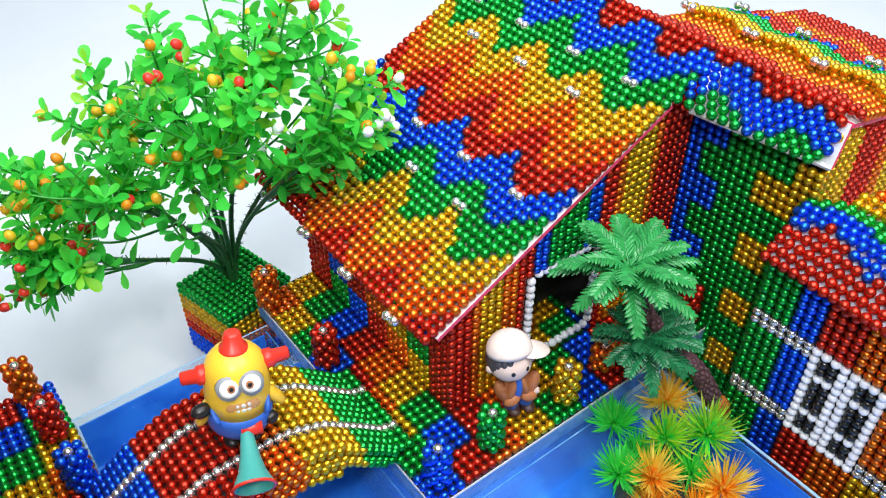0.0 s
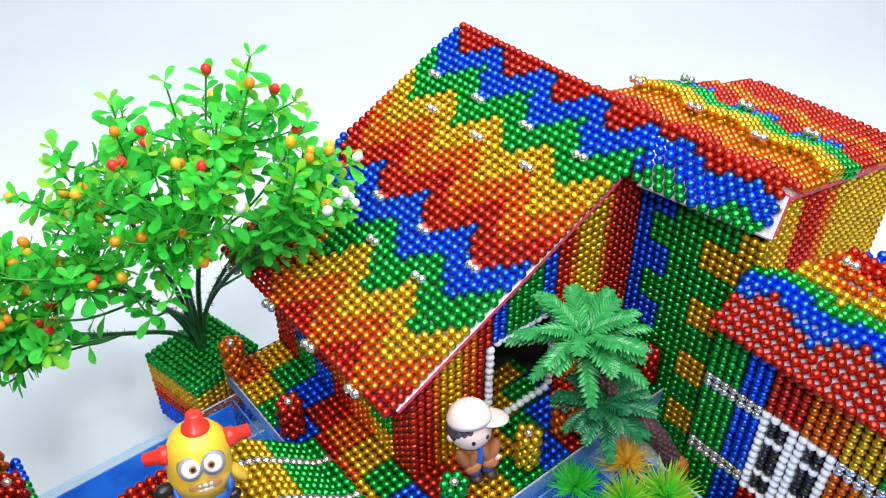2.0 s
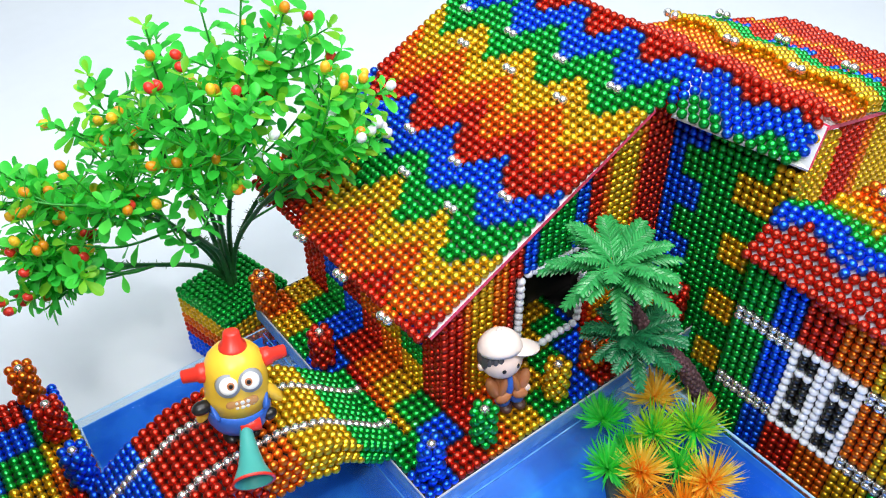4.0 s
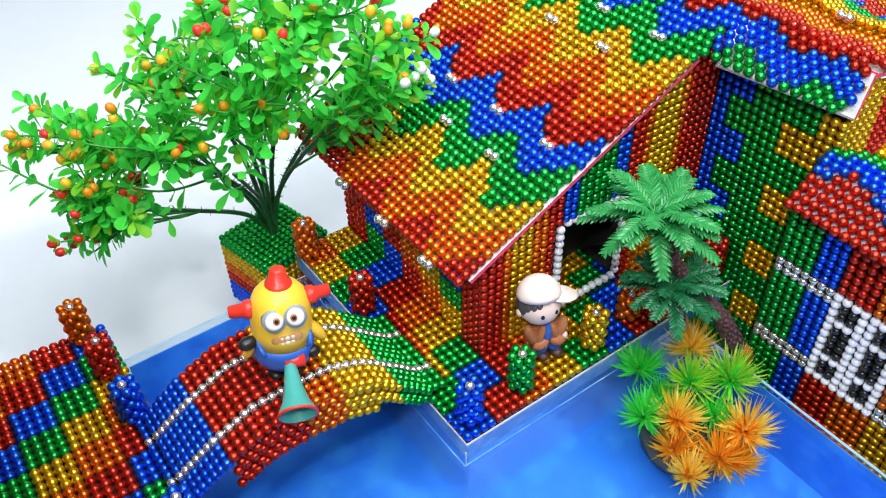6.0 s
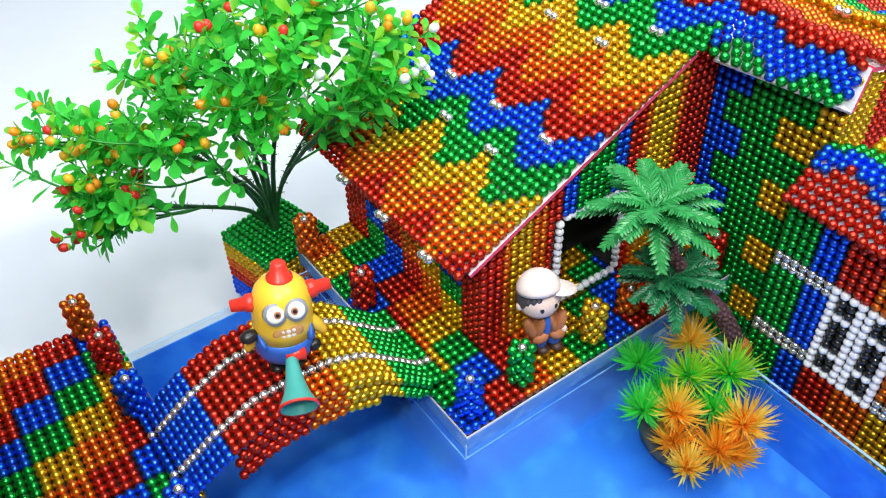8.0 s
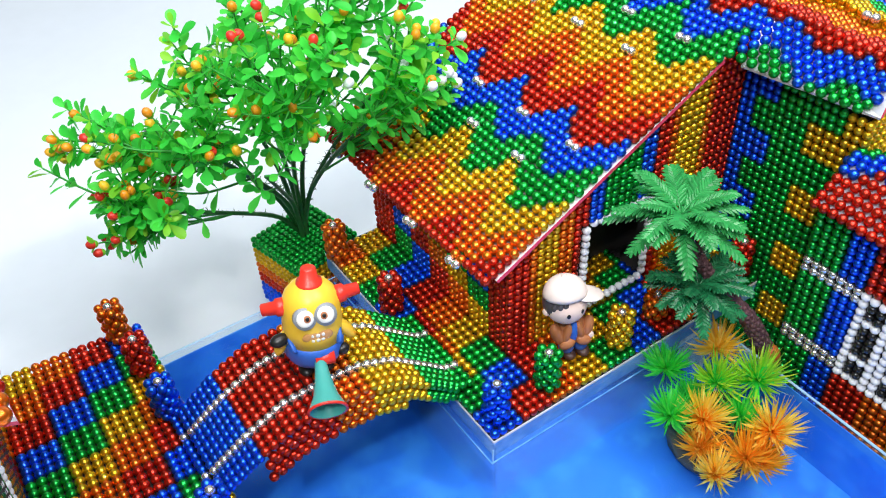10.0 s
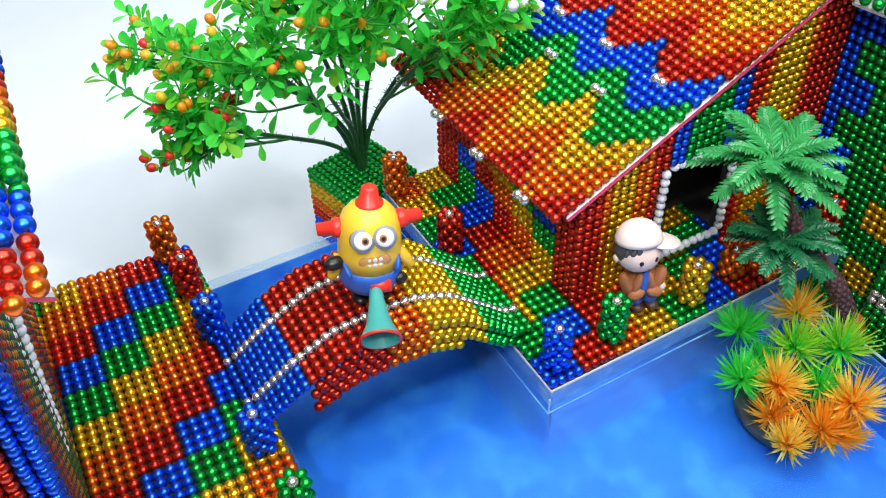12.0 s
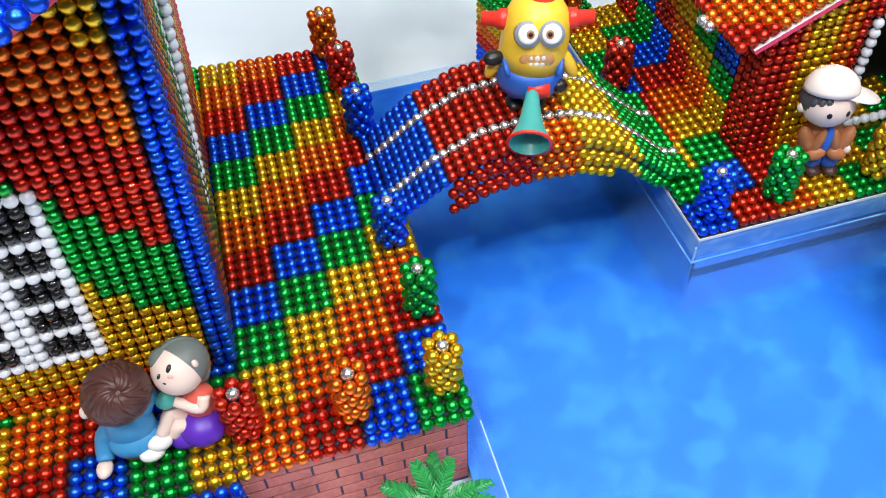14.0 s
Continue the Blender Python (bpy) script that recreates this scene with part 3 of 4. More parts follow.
beads(side_house, pts, 300, (32, -12, 18), r=0.55)

# ---- planter with the artificial tree ----
PC, PT = Vector((-0.9, 41.2, 0)), radians(13)
px_, py_ = Vector((math.cos(PT), math.sin(PT), 0)), Vector((-math.sin(PT), math.cos(PT), 0))
planter = thing("planter_box", (PC.x, PC.y, TABLE_Z), "square planter of magnet beads, green on top with rainbow sides", "planter")
bm = bmesh.new()
add_box(bm, (-4.4, -4.4, TABLE_Z), (4.4, 4.4, -1.4))
bmesh.ops.transform(bm, matrix=Matrix.Translation(PC * U) @ Matrix.Rotation(PT, 4, "Z"), verts=bm.verts[:])
part("core", bm, DARK, planter)
pts, n, pitch = [], 12, 0.86
for i in range(n):
    for j in range(n):
        p = PC + px_ * (i - (n - 1) / 2) * pitch + py_ * (j - (n - 1) / 2) * pitch
        pts.append((p.x, p.y, -1.0, N))
        if i in (0, n - 1) or j in (0, n - 1):
            for k in range(1, 13):
                pts.append((p.x, p.y, -1.0 - k * 0.88, N if k < 2 else G if k < 5 else O if k < 7 else R if k < 9 else B))
beads(planter, pts, 300, (-6, 34, -2), r=0.45)


def add_leaf(bm, base, way, up, length, width, curl, index=0):
    """A spoon-shaped leaf, in beads: stalk, belly and round tip, cupped along its middle."""
    way, side = way.normalized(), way.cross(up).normalized()
    nrm = side.cross(way)
    rows = []
    for t, w in ((0.0, 0.12), (0.22, 0.26), (0.45, 0.72), (0.66, 1.0), (0.86, 0.84), (0.96, 0.48), (1.0, 0.12)):
        p = base + way * length * t + nrm * curl * length * t * t
        rows.append([bm.verts.new((p + side * s * width * 0.5 * w + nrm * (0.16 * width * abs(s) * w)) * U) for s in (-1, 0, 1)])
    for a, b in zip(rows, rows[1:]):
        for k in (0, 1):
            f = bm.faces.new((a[k], a[k + 1], b[k + 1], b[k]))
            f.smooth, f.material_index = True, index


def tree():
    rnd = random.Random(5)
    base = Vector((-0.6, 41.6, -1.0))
    across, depth = Vector((0.81, -0.59, 0)), Vector((0.59, 0.81, 0))
    t = thing("artificial_tree", base, "artificial bush with bright plastic leaves and berries, in planter", "plant")

    def at(r, d, z):
        return base + across * r + depth * d + Vector((0, 0, z + 1))

    stems = [(-13, -11, 12), (-14, -3, 18), (-6, -12, 21), (-2, -2, 27), (4, -10, 25), (7, 0, 29), (12, -8, 22), (-8, 1, 26), (1, -14, 19), (13, -2, 23)]
    bm, tips = bmesh.new(), []
    for r, d, z in stems:
        path = bend([base + Vector((rnd.uniform(-.5, .5), rnd.uniform(-.5, .5), -0.5)), at(r * 0.18, d * 0.2, z * 0.32), at(r * 0.55, d * 0.6, z * 0.68), at(r, d, z)], 7)
        add_tube(bm, path, [0.36 - 0.16 * i / len(path) for i in range(len(path))], 6)
        for q, p2 in zip(path[2:-2:1], path[3:-1:1]):
            for _ in range(3):
                w = Vector((rnd.uniform(-1, 1), rnd.uniform(-1, 1), rnd.uniform(-.2, .9))).normalized()
                add_tube(bm, [q, q + w * 0.75], [0.1, 0.02], 3)
        tips.append(path)
    part("stem", bm, STEM, t, "dark green spiky plastic stems", True)
    leaves, twigs, berries = bmesh.new(), bmesh.new(), []
    ends = []
    for _ in range(112):
        while True:
            u = Vector((rnd.uniform(-1, 1), rnd.uniform(-1, 1), rnd.uniform(-1, 1)))
            if 0.42 < u.length < 1.0:
                break
        ends.append(at(0.5 + u.x * 17.0, -5.0 + u.y * 11.0, 26.2 + u.z * 10.0 + 0.30 * u.x * 17.0))
    for _ in range(30):
        f = rnd.random()
        ends.append(at(-8 - f * 12.5 + rnd.uniform(-2, 2), -11 + rnd.uniform(-4, 4), 17.5 - f * 10.0 + rnd.uniform(-2.5, 5)))
    for _ in range(12):
        ends.append(at(rnd.uniform(-21, -14), rnd.uniform(-13, -5), rnd.uniform(14, 24)))
    crown = ((12, -5, 38), (12.5, -4, 41), (4, -4, 38.5), (-2, -3, 36), (16, -4, 36), (-9, -3, 31), (-21, -8, 24), (19, -6, 31), (20, -8, 27), (8, -4, 39))
    for r, d, z in crown:
        ends.append(at(r, d, z))
    for _ in range(16):
        ends.append(at(rnd.uniform(15, 21.5), rnd.uniform(-11, -2), rnd.uniform(24, 35)))
    for _ in range(8):
        ends.append(at(rnd.uniform(-24, -19), rnd.uniform(-13, -6), rnd.uniform(15, 24)))
    heart = at(0, -5, 25)
    for e in ends:
        stem = min(tips, key=lambda p: (p[-1] - e).length + 0.3 * (p[-6] - e).length)
        start = stem[-1] if rnd.random() < 0.5 else stem[rnd.randrange(len(stem) // 2, len(stem))]
        # a shoot leaves the stem outwards and turns up to its tip
        mid = (start + e) / 2 + (e - heart).normalized() * 0.8 + Vector((0, 0, rnd.uniform(-1.6, 0.4)))
        path = bend([start, mid, e], 6)
        n = len(path)
        add_tube(twigs, path, [0.17 - 0.07 * i / n for i in range(n)], 4, 0)
        lime = rnd.random() < 0.5
        spin = rnd.uniform(0, 3.1)
        for i in range(n - 1, max(1, n - 10), -1):
            if i < n - 1 and rnd.random() < 0.42:
                continue
            p = path[i]
            d0 = (path[i] - path[i - 1]).normalized()
            o = d0.orthogonal().normalized()
            o2 = d0.cross(o)
            spin += 1.57 + rnd.uniform(-.35, .35)
            tip = i == n - 1
            many = 3 if tip else 2
            for k in range(many):
                a = spin + math.tau * k / many + rnd.uniform(-.25, .25)
                w = (o * math.cos(a) + o2 * math.sin(a)) + d0 * (rnd.uniform(0.5, 1.3) if tip else rnd.uniform(0.15, 0.75))
                w.z += rnd.uniform(-0.25, 0.25)
                size = rnd.uniform(1.3, 1.9) if tip else rnd.uniform(1.7, 2.9)
                up = d0 + Vector((0, 0, 0.5))
                if w.cross(up).length < 1e-3:
                    continue
                add_leaf(leaves, p, w, up, size, size * rnd.uniform(0.42, 0.56), rnd.uniform(-.3, .1), 1 if tip and lime or rnd.random() < 0.10 else 0)
        if rnd.random() < (0.8 if e.z < 16 else 0.44):
            d0 = (path[-1] - path[-2]).normalized()
            berries.append((path[-1] + d0 * 0.85, d0))
            if rnd.random() < 0.35:
                berries.append((path[-1] + d0 * 0.3 + d0.orthogonal().normalized() * 1.1, d0))
    tagged(part("twig_mass", twigs, TWIG, t, "", True), kind="stuff")
    tagged(part("foliage", leaves, [LEAF, LEAF_TIP], t, "bright green spoon-shaped plastic leaves", True), kind="stuff")
    # berries redden at the top and low down, and are white near the house
    for p, d0 in berries:
        r = (p - base).dot(across)
        mat = BERRY_WHITE if r > 7.0 and p.z < 31 and rnd.random() < 0.75 else BERRY_RED if rnd.random() < (0.6 if p.z > 32 else 0.75 if p.z < 16 else 0.15) else BERRY_ORANGE
        bm = bmesh.new()
        turn = d0.to_track_quat("Z", "Y").to_euler()
        tilt = [math.degrees(k) for k in turn]
        add_blob(bm, p, (0.52, 0.52, 0.64), 0, tilt, 12)
        berry = part("berry", bm, mat, t)
        if mat is not BERRY_WHITE:
            bm = bmesh.new()
            add_blob(bm, p - d0 * 0.40, (0.44, 0.44, 0.38), 0, tilt, 8)
            part("berry_cup", bm, LEAF_TIP, t, "lime green cup under the berry")


tree()


# ---- palm and water plant ----
def frond(name, root, way, length, droop, width, mat, parent, many=12):
    """A palm leaf: a rib with paired toothed leaflets that lean towards the tip, folded a little along the rib."""
    bm = bmesh.new()
    way = way.normalized()
    flat = Vector((way.x, way.y, 0)).normalized()
    rib = [root + way * length * t + Vector((0, 0, -droop * length * t * t)) for t in [k / 16 for k in range(17)]]
    add_tube(bm, rib, [0.17 * (1 - 0.8 * k / 16) for k in range(17)], 4)
    side = flat.cross(Vector((0, 0, 1)))
    step = length / many
    jog = random.Random(int(length * 1000))
    for k in range(1, many + 1):
        t = 0.10 + 0.90 * k / (many + 1)
        i = t * 16
        a, b = rib[int(i)], rib[min(16, int(i) + 1)]
        p = a.lerp(b, i - int(i))
        d = (b - a).normalized() if (b - a).length else way
        lift = side.cross(d).normalized()
        if lift.z < 0:
            lift = -lift
        w = width * (math.sin(math.pi * min(1, t * 0.74 + 0.20)) ** 0.7)
        for s in (-1, 1):
            out = (side * s + d * jog.uniform(0.65, 1.0) + lift * jog.uniform(0.1, 0.4)).normalized()
            wide = step * 0.42
            row = []
            for f, g in ((0.0, 1.1), (0.45, 1.15), (0.75, 0.8), (1.0, 0.08)):
                q = p + out * w * f - lift * 0.30 * w * f * f
                row.append((bm.verts.new((q - d * wide * g) * U), bm.verts.new((q + lift * 0.10 * g) * U), bm.verts.new((q + d * wide * g) * U)))
            for u, v in zip(row, row[1:]):
                bm.faces.new((u[0], u[1], v[1], v[0]))
                bm.faces.new((u[1], u[2], v[2], v[1]))
    return part(name, bm, mat, parent)


def palm(at, crowns, label, trunk_pts):
    rnd = random.Random(9)
    t = thing("toy_palm", at, label, "palm")
    for pts, (mat, length, many) in zip(trunk_pts, crowns):
        path = bend(pts, 8)
        bm = bmesh.new()
        n = len(path)
        add_tube(bm, path, [(0.95 - 0.5 * i / n) * (1.0 if i % 2 else 1.12) for i in range(n)], 9)
        stem = part("trunk", bm, BARK, t, "knobbly purplish brown trunk", True)
        if n > 20:
            knobs = bmesh.new()
            for i, p in enumerate(path[:-2]):
                for k in range(7):
                    a = math.tau * (k + (i % 2) * 0.5) / 7
                    rr = 0.95 - 0.5 * i / n
                    add_blob(knobs, p + Vector((math.cos(a) * rr, math.sin(a) * rr, 0)), (0.27, 0.27, 0.32), 0, (0, 0, 0), 6)
            tagged(part("bark_texture", knobs, BARK, stem, "", True), kind="stuff")
        for k in range(many):
            ring = k % 3
            a = 2.39996 * k + rnd.uniform(-.15, .15)
            w = Vector((math.cos(a), math.sin(a), (0.95, 0.55, 0.15)[ring] + rnd.uniform(-.14, .14)))
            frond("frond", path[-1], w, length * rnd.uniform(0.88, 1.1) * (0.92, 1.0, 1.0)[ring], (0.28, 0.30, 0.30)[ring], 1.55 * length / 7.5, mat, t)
    return t


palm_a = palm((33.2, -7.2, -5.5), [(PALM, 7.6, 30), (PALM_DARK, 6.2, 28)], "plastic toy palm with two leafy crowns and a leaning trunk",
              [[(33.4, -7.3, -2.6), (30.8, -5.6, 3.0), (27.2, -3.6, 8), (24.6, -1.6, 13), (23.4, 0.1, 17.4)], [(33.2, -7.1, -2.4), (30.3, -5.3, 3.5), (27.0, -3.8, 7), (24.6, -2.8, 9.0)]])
bm = bmesh.new()
add_blob(bm, (33.6, -7.7, -3.5), (1.25, 1.4, 1.9), 0, (8, -10, 20), 14)
part("foot", bm, CLAY, palm_a, "orange clay foot", True)
bm = bmesh.new()
add_blob(bm, (33.4, -7.8, -8.4), (1.2, 1.4, 3.9), 0, (0, 0, 0), 12)
part("stone", bm, ROCK, palm_a, "dark stone under the palm", True)
palm((-29.6, -16.0, TABLE_Z), [(PALM, 5.0, 16)], "small plastic toy palm beside the brick-printed wall",
     [[(-29.6, -16.0, TABLE_Z), (-29.7, -15.8, -8.5), (-29.6, -15.9, -4.6)]])


def water_plant():
    rnd = random.Random(3)
    t = thing("water_plant", (23.5, -9.5, FLOOR_Z), "plastic water plant with green, yellow and orange tufts", "plant")
    bm = bmesh.new()
    add_blob(bm, (23.5, -9.8, -8.2), (6.0, 5.2, 2.4), 0, (0, 0, 20), 18)
    for v in bm.verts:
        v.co += noise.noise_vector(v.co * 180) * 0.003
    part("rock", bm, ROCK, t, "dark rock base", True)
    tufts = (((21.5, -3.2, -1.6), 3.5, N), ((18.2, -7.4, -3.2), 3.6, N), ((27.6, -5.0, -0.6), 3.6, S), ((23.9, -8.2, -0.8), 3.5, W), ((28.0, -10.4, -1.2), 4.0, W),
             ((20.2, -10.1, -2.4), 3.6, G), ((25.1, -15.2, -2.8), 3.9, G), ((21.5, -15.2, -4.6), 3.7, O), ((17.3, -14.8, -4.4), 2.8, G), ((18.8, -11.5, -4.8), 3.2, O),
             ((22.9, -16.2, -5.2), 3.4, O), ((24.6, -11.6, -3.8), 3.2, N), ((22.0, -7.0, -4.2), 3.2, N))
    for c, rad, col in tufts:
        bm = bmesh.new()
        c = Vector(c)
        for k in range(190):
            zz = 1 - 1.25 * (k + 0.5) / 190
            a = k * 2.39996
            rr = math.sqrt(max(0, 1 - zz * zz))
            w = Vector((rr * math.cos(a), rr * math.sin(a), zz + 0.15)) + Vector((rnd.uniform(-.25, .25), rnd.uniform(-.25, .25), rnd.uniform(-.25, .25)))
            tip = c + w.normalized() * rad * rnd.uniform(0.65, 1.1)
            mid = c.lerp(tip, rnd.uniform(0.42, 0.55))
            tip = tip + Vector((0, 0, rnd.uniform(0.1, 0.9)))
            late = mid.lerp(tip, 0.55) - Vector((0, 0, 0.10))
            out = (tip - c).cross(Vector((rnd.uniform(-1, 1), rnd.uniform(-1, 1), rnd.uniform(-1, 1)))).normalized()
            v = [bm.verts.new(q * U) for q in (c + out * 0.15, c - out * 0.15, mid - out * 0.12, mid + out * 0.12, late + out * 0.085, late - out * 0.085, tip)]
            bm.faces.new((v[0], v[1], v[2], v[3])).material_index = 1
            bm.faces.new((v[3], v[2], v[5], v[4])).material_index = 0
            bm.faces.new((v[4], v[5], v[6])).material_index = 0
        pair = {N: [TUFT_GREEN, TUFT_GREEN], W: [TUFT_LIME, TUFT_GREEN], G: [TUFT_YELLOW, TUFT_ORANGE], O: [TUFT_ORANGE, TUFT_ORANGE], S: [TUFT_YELLOW, TUFT_YELLOW]}[col]
        part("tuft", bm, pair, t, {N: "green bristly tuft", W: "lime bristly tuft", G: "yellow bristly tuft", O: "orange bristly tuft", S: "golden bristly tuft"}[col])


water_plant()

# ---- bridge ----
bridge = thing("bead_bridge", (-13, 12, 0), "humpbacked rainbow bead bridge with two silver lines", "bridge")
PROFILE = [(-27, 0.4), (-26, 0.9), (-24, 3.6), (-22, 6.3), (-18, 8.7), (-14, 9.5), (-10, 9.1), (-6.5, 7.6), (-3, 4.4), (0, 1.5), (2.5, 0.9)]
MIDDLE = [(-27, 15.4), (-26, 15.0), (-22, 12.8), (-14, 11.8), (-6, 11.9), (2.5, 12.2)]


def along(table, x):
    return float(np.interp(x, [a for a, _ in table], [b for _, b in table]))


deck, x = [], -26.4
while x < 1.6:
    z, yc = along(PROFILE, x), along(MIDDLE, x)
    slope = (along(PROFILE, x + 0.5) - along(PROFILE, x - 0.5))
    col = B if x < -21.6 else R if x < -14.8 else O if x < -10.8 else G if x < -4.2 else N
    for k in range(-6, 7):
        c = S if k in (-3, 3) else col
        deck.append((x, yc + k * 0.97, z, c))
    if -21.8 < x < -1.0:
        under = 5.6 - 0.043 * (x + 12.5) ** 2
        for side in (-1, 1):
            k, zz = 1, z - 0.85
            while zz > under and k < 5:
                deck.append((x + 0.5 * (k % 2), yc + side * (5.9 + 0.10 * k), zz, col))
                zz -= 0.87
                k += 1
    x += 1.0 / math.hypot(1, slope)
beads(bridge, deck, 300, (-14, 6, 8))


def bridge_core():
    bm = bmesh.new()
    rows = []
    for k in range(40):
        x = -26 + k * 0.70
        z, yc = along(PROFILE, x) - 0.55, along(MIDDLE, x)
        rows.append([bm.verts.new(Vector((x, yc + s * 5.3, z - d)) * U) for s, d in ((-1, 0), (1, 0), (1, 0.7), (-1, 0.7))])
    for a, b in zip(rows, rows[1:]):
        for k in range(4):
            bm.faces.new((a[k], a[(k + 1) % 4], b[(k + 1) % 4], b[k]))
    bm.faces.new(rows[0])
    bm.faces.new(rows[-1][::-1])
    bmesh.ops.recalc_face_normals(bm, faces=bm.faces[:])
    part("core", bm, DARK, bridge)


bridge_core()

# ---- left platform ----
LC = (G, O, R, B, N)
left = thing("bead_platform", (-40, 10, TABLE_Z), "platform of rainbow magnet beads on a brick-printed box", "platform")
pts = []
for i in range(0, 45):
    for j in range(0, 48):
        if i >= 18 and j < 37:
            continue
        # the rows spread a little towards the front edge
        x = -25.1 - 0.45 * j / 47 - i * (1.05 + 0.03 * j / 47)
        y = 37.2 - 0.985 * j - 0.00063 * j * j + i * (0.075 - 0.07 * j / 47)
        c = LC[(3 - i // 4 + j // 4) % 5]
        pts.append((x, y, 0, c))
        if j == 47:
            pts.append((x, y - 0.5, -0.85, c))
beads(left, pts, 300, (-28, -9, 0), r=0.565)
# Dark sheet over the box top puts shade into the bead gaps.
box("gap_shade_sheet", (-72.3, -10.7, -0.44), (-25.6, 37.4, -0.38), DARK, left, "dark sheet put in for the shade between beads")
box("box_body", (-72.4, -10.75, TABLE_Z), (-25.5, 37.5, -0.50), MORTAR, left, "brick-printed paper box")
for k in range(7):
    z0 = -1.35 - k * 1.5
    for n in range(15):
        x1 = -25.6 - n * 3.6 + (1.8 if k % 2 else 0)
        x0, x1 = max(x1 - 3.38, -72), min(x1, -25.6)
        box("brick", (x0, -10.87, z0 - 1.22), (x1, -10.76, z0), BRICK, left)


# ---- bead posts ----
def post_proto(colour, at, rows=6):
    cname = ("red", "orange", "gold", "green", "blue")[colour]
    t = thing("bead_post", at, f"small {cname} bead post with a silver bead on top", "post", "bead posts")
    pts = []
    for k in range(rows):
        for n in range(6):
            a = math.tau * (n + 0.5 * (k % 2)) / 6
            pts.append((at[0] + 1.04 * math.cos(a), at[1] + 1.04 * math.sin(a), at[2] + 0.35 + k * 0.84, colour))
    pts.append((at[0], at[1], at[2] - 0.29 + 0.84 * rows, S))
    beads(t, pts, 99, r=0.535)
    bm = bmesh.new()
    add_tube(bm, [Vector(at) + Vector((0, 0, 0.2)), Vector(at) + Vector((0, 0, 0.84 * rows - 0.95))], [0.55, 0.55], 8)
    part("core", bm, DARK, t)


for at, c in (((1.4, 1.5), B), ((8.2, 1.6), N), ((18.3, 1.4), G), ((0.8, 21.2), R), ((0.2, 33.4), O), ((37.6, 1.4), R), 
              ((-27.2, 36.3), O), ((-26.6, 29.7), R), ((-26.4, 22.3), B), ((-27.0, 7.0), B), ((-26.5, -1.0), N), ((-26.7, -8.6), G), ((-33.9, -8.9), O), ((-42.0, -8.1), R)):
    post_proto(c, (at[0], at[1], 0.75))
post_proto(O, (24.7, 2.2, 0.75), 4)

# ---- left house ----
dh = thing("bead_house", (-52, 18, 0), "tall house of striped magnet beads with a white-framed window", "house")
DX, DY, LEAN = -42.3, -1.4, 0.05   # the walls lean outwards a little
slab("wall_core", [(-72, DY + 0.6, -0.4), (DX - 0.2, DY + 0.6, -0.4), (DX - 0.2 + 34.5 * LEAN, DY + 0.6, 34.5), (-46.5, DY + 0.6, 32.2), (-72, DY + 0.6, 19.5)], 1.0, DARK, dh)
slab("wall_core", [(DX - 0.6, -0.2, -0.4), (DX - 0.6, 36.5, -0.4), (DX - 0.6 + 33 * LEAN, 36.5, 33), (DX - 0.6 + 38.5 * LEAN, 18, 38.5), (DX - 0.6 + 35 * LEAN, -0.2, 35)], 1.0, DARK, dh)


def sag(x):
    """How far the bowed roof has dropped at x; it is highest a little inside its open edge."""
    u = abs(x + 39.3)
    return (0.09 * u * u if u < 3.7 else 1.23 + 0.55 * (u - 3.7)) - 1.2


wall, window_beads = [], []
for i in range(0, 30):
    x = DX - i * 0.98
    for k in range(0, 36):
        z = 0.9 + k * 0.98
        if 8.5 < i < 18.5 and 5.6 < z < 22:
            a, b = i - 9, k - 5
            white = a in (0, 4, 5, 9) or b in (0, 3, 6, 9, 12, 16)
            window_beads.append((x + LEAN * z, DY - 0.05, z, W if white else K))
            continue
        if z > 36.6 - sag(x):
            continue
        st = z - 1.92 * ((i - 2) // 2) if i >= 2 else 0
        c = B if i < 2 else (O if z < 2 else G if st < 7.8 else N if st < 15.3 else R if st < 23.6 else O if st < 31.0 else G)
        wall.append((x + LEAN * z, DY, z, c))
beads(dh, wall, 300, (-44, -1, 10))
win = box("window", (-60.3, DY + 0.3, 5.4), (-50.0, DY + 0.5, 22), DARK, dh, "white-framed window with black panes")
beads(win, [p for p in window_beads if p[3] == W], 300, name="frame_bead")
beads(win, [p for p in window_beads if p[3] == K], 300, name="pane_bead")
wall = []
STRIPES = [(B, 3), (R, 2), (O, 2), (G, 3), (N, 2), (W, 2), (N, 2), (G, 4), (O, 4), (R, 3), (G, 4), (O, 3), (R, 6)]
cols = [c for c, k in STRIPES for _ in range(k)]
for j in range(1, 40):
    y = DY + j * 1.0
    top = 36.0 + 0.2 * y if y < 18 else 39.6 - 0.3 * (y - 18)
    for k in range(0, 42):
        z = 0.9 + k * 0.98
        if z > top:
            continue
        c = cols[j]
        if c == W and z < 6:
            c = N
        wall.append((DX + LEAN * z, y, z, c))
for k in range(30):
    z = 4.5 + k * 0.98
    wall.append((-42.5 + 0.09 * z, 13.4, z, W))
beads(dh, wall, 0)


def droof_z(y):
    return 37.4 + 0.2 * (y + 8.0)


def droof_x(y):
    return -36.1 + 0.085 * (y + 7.2)


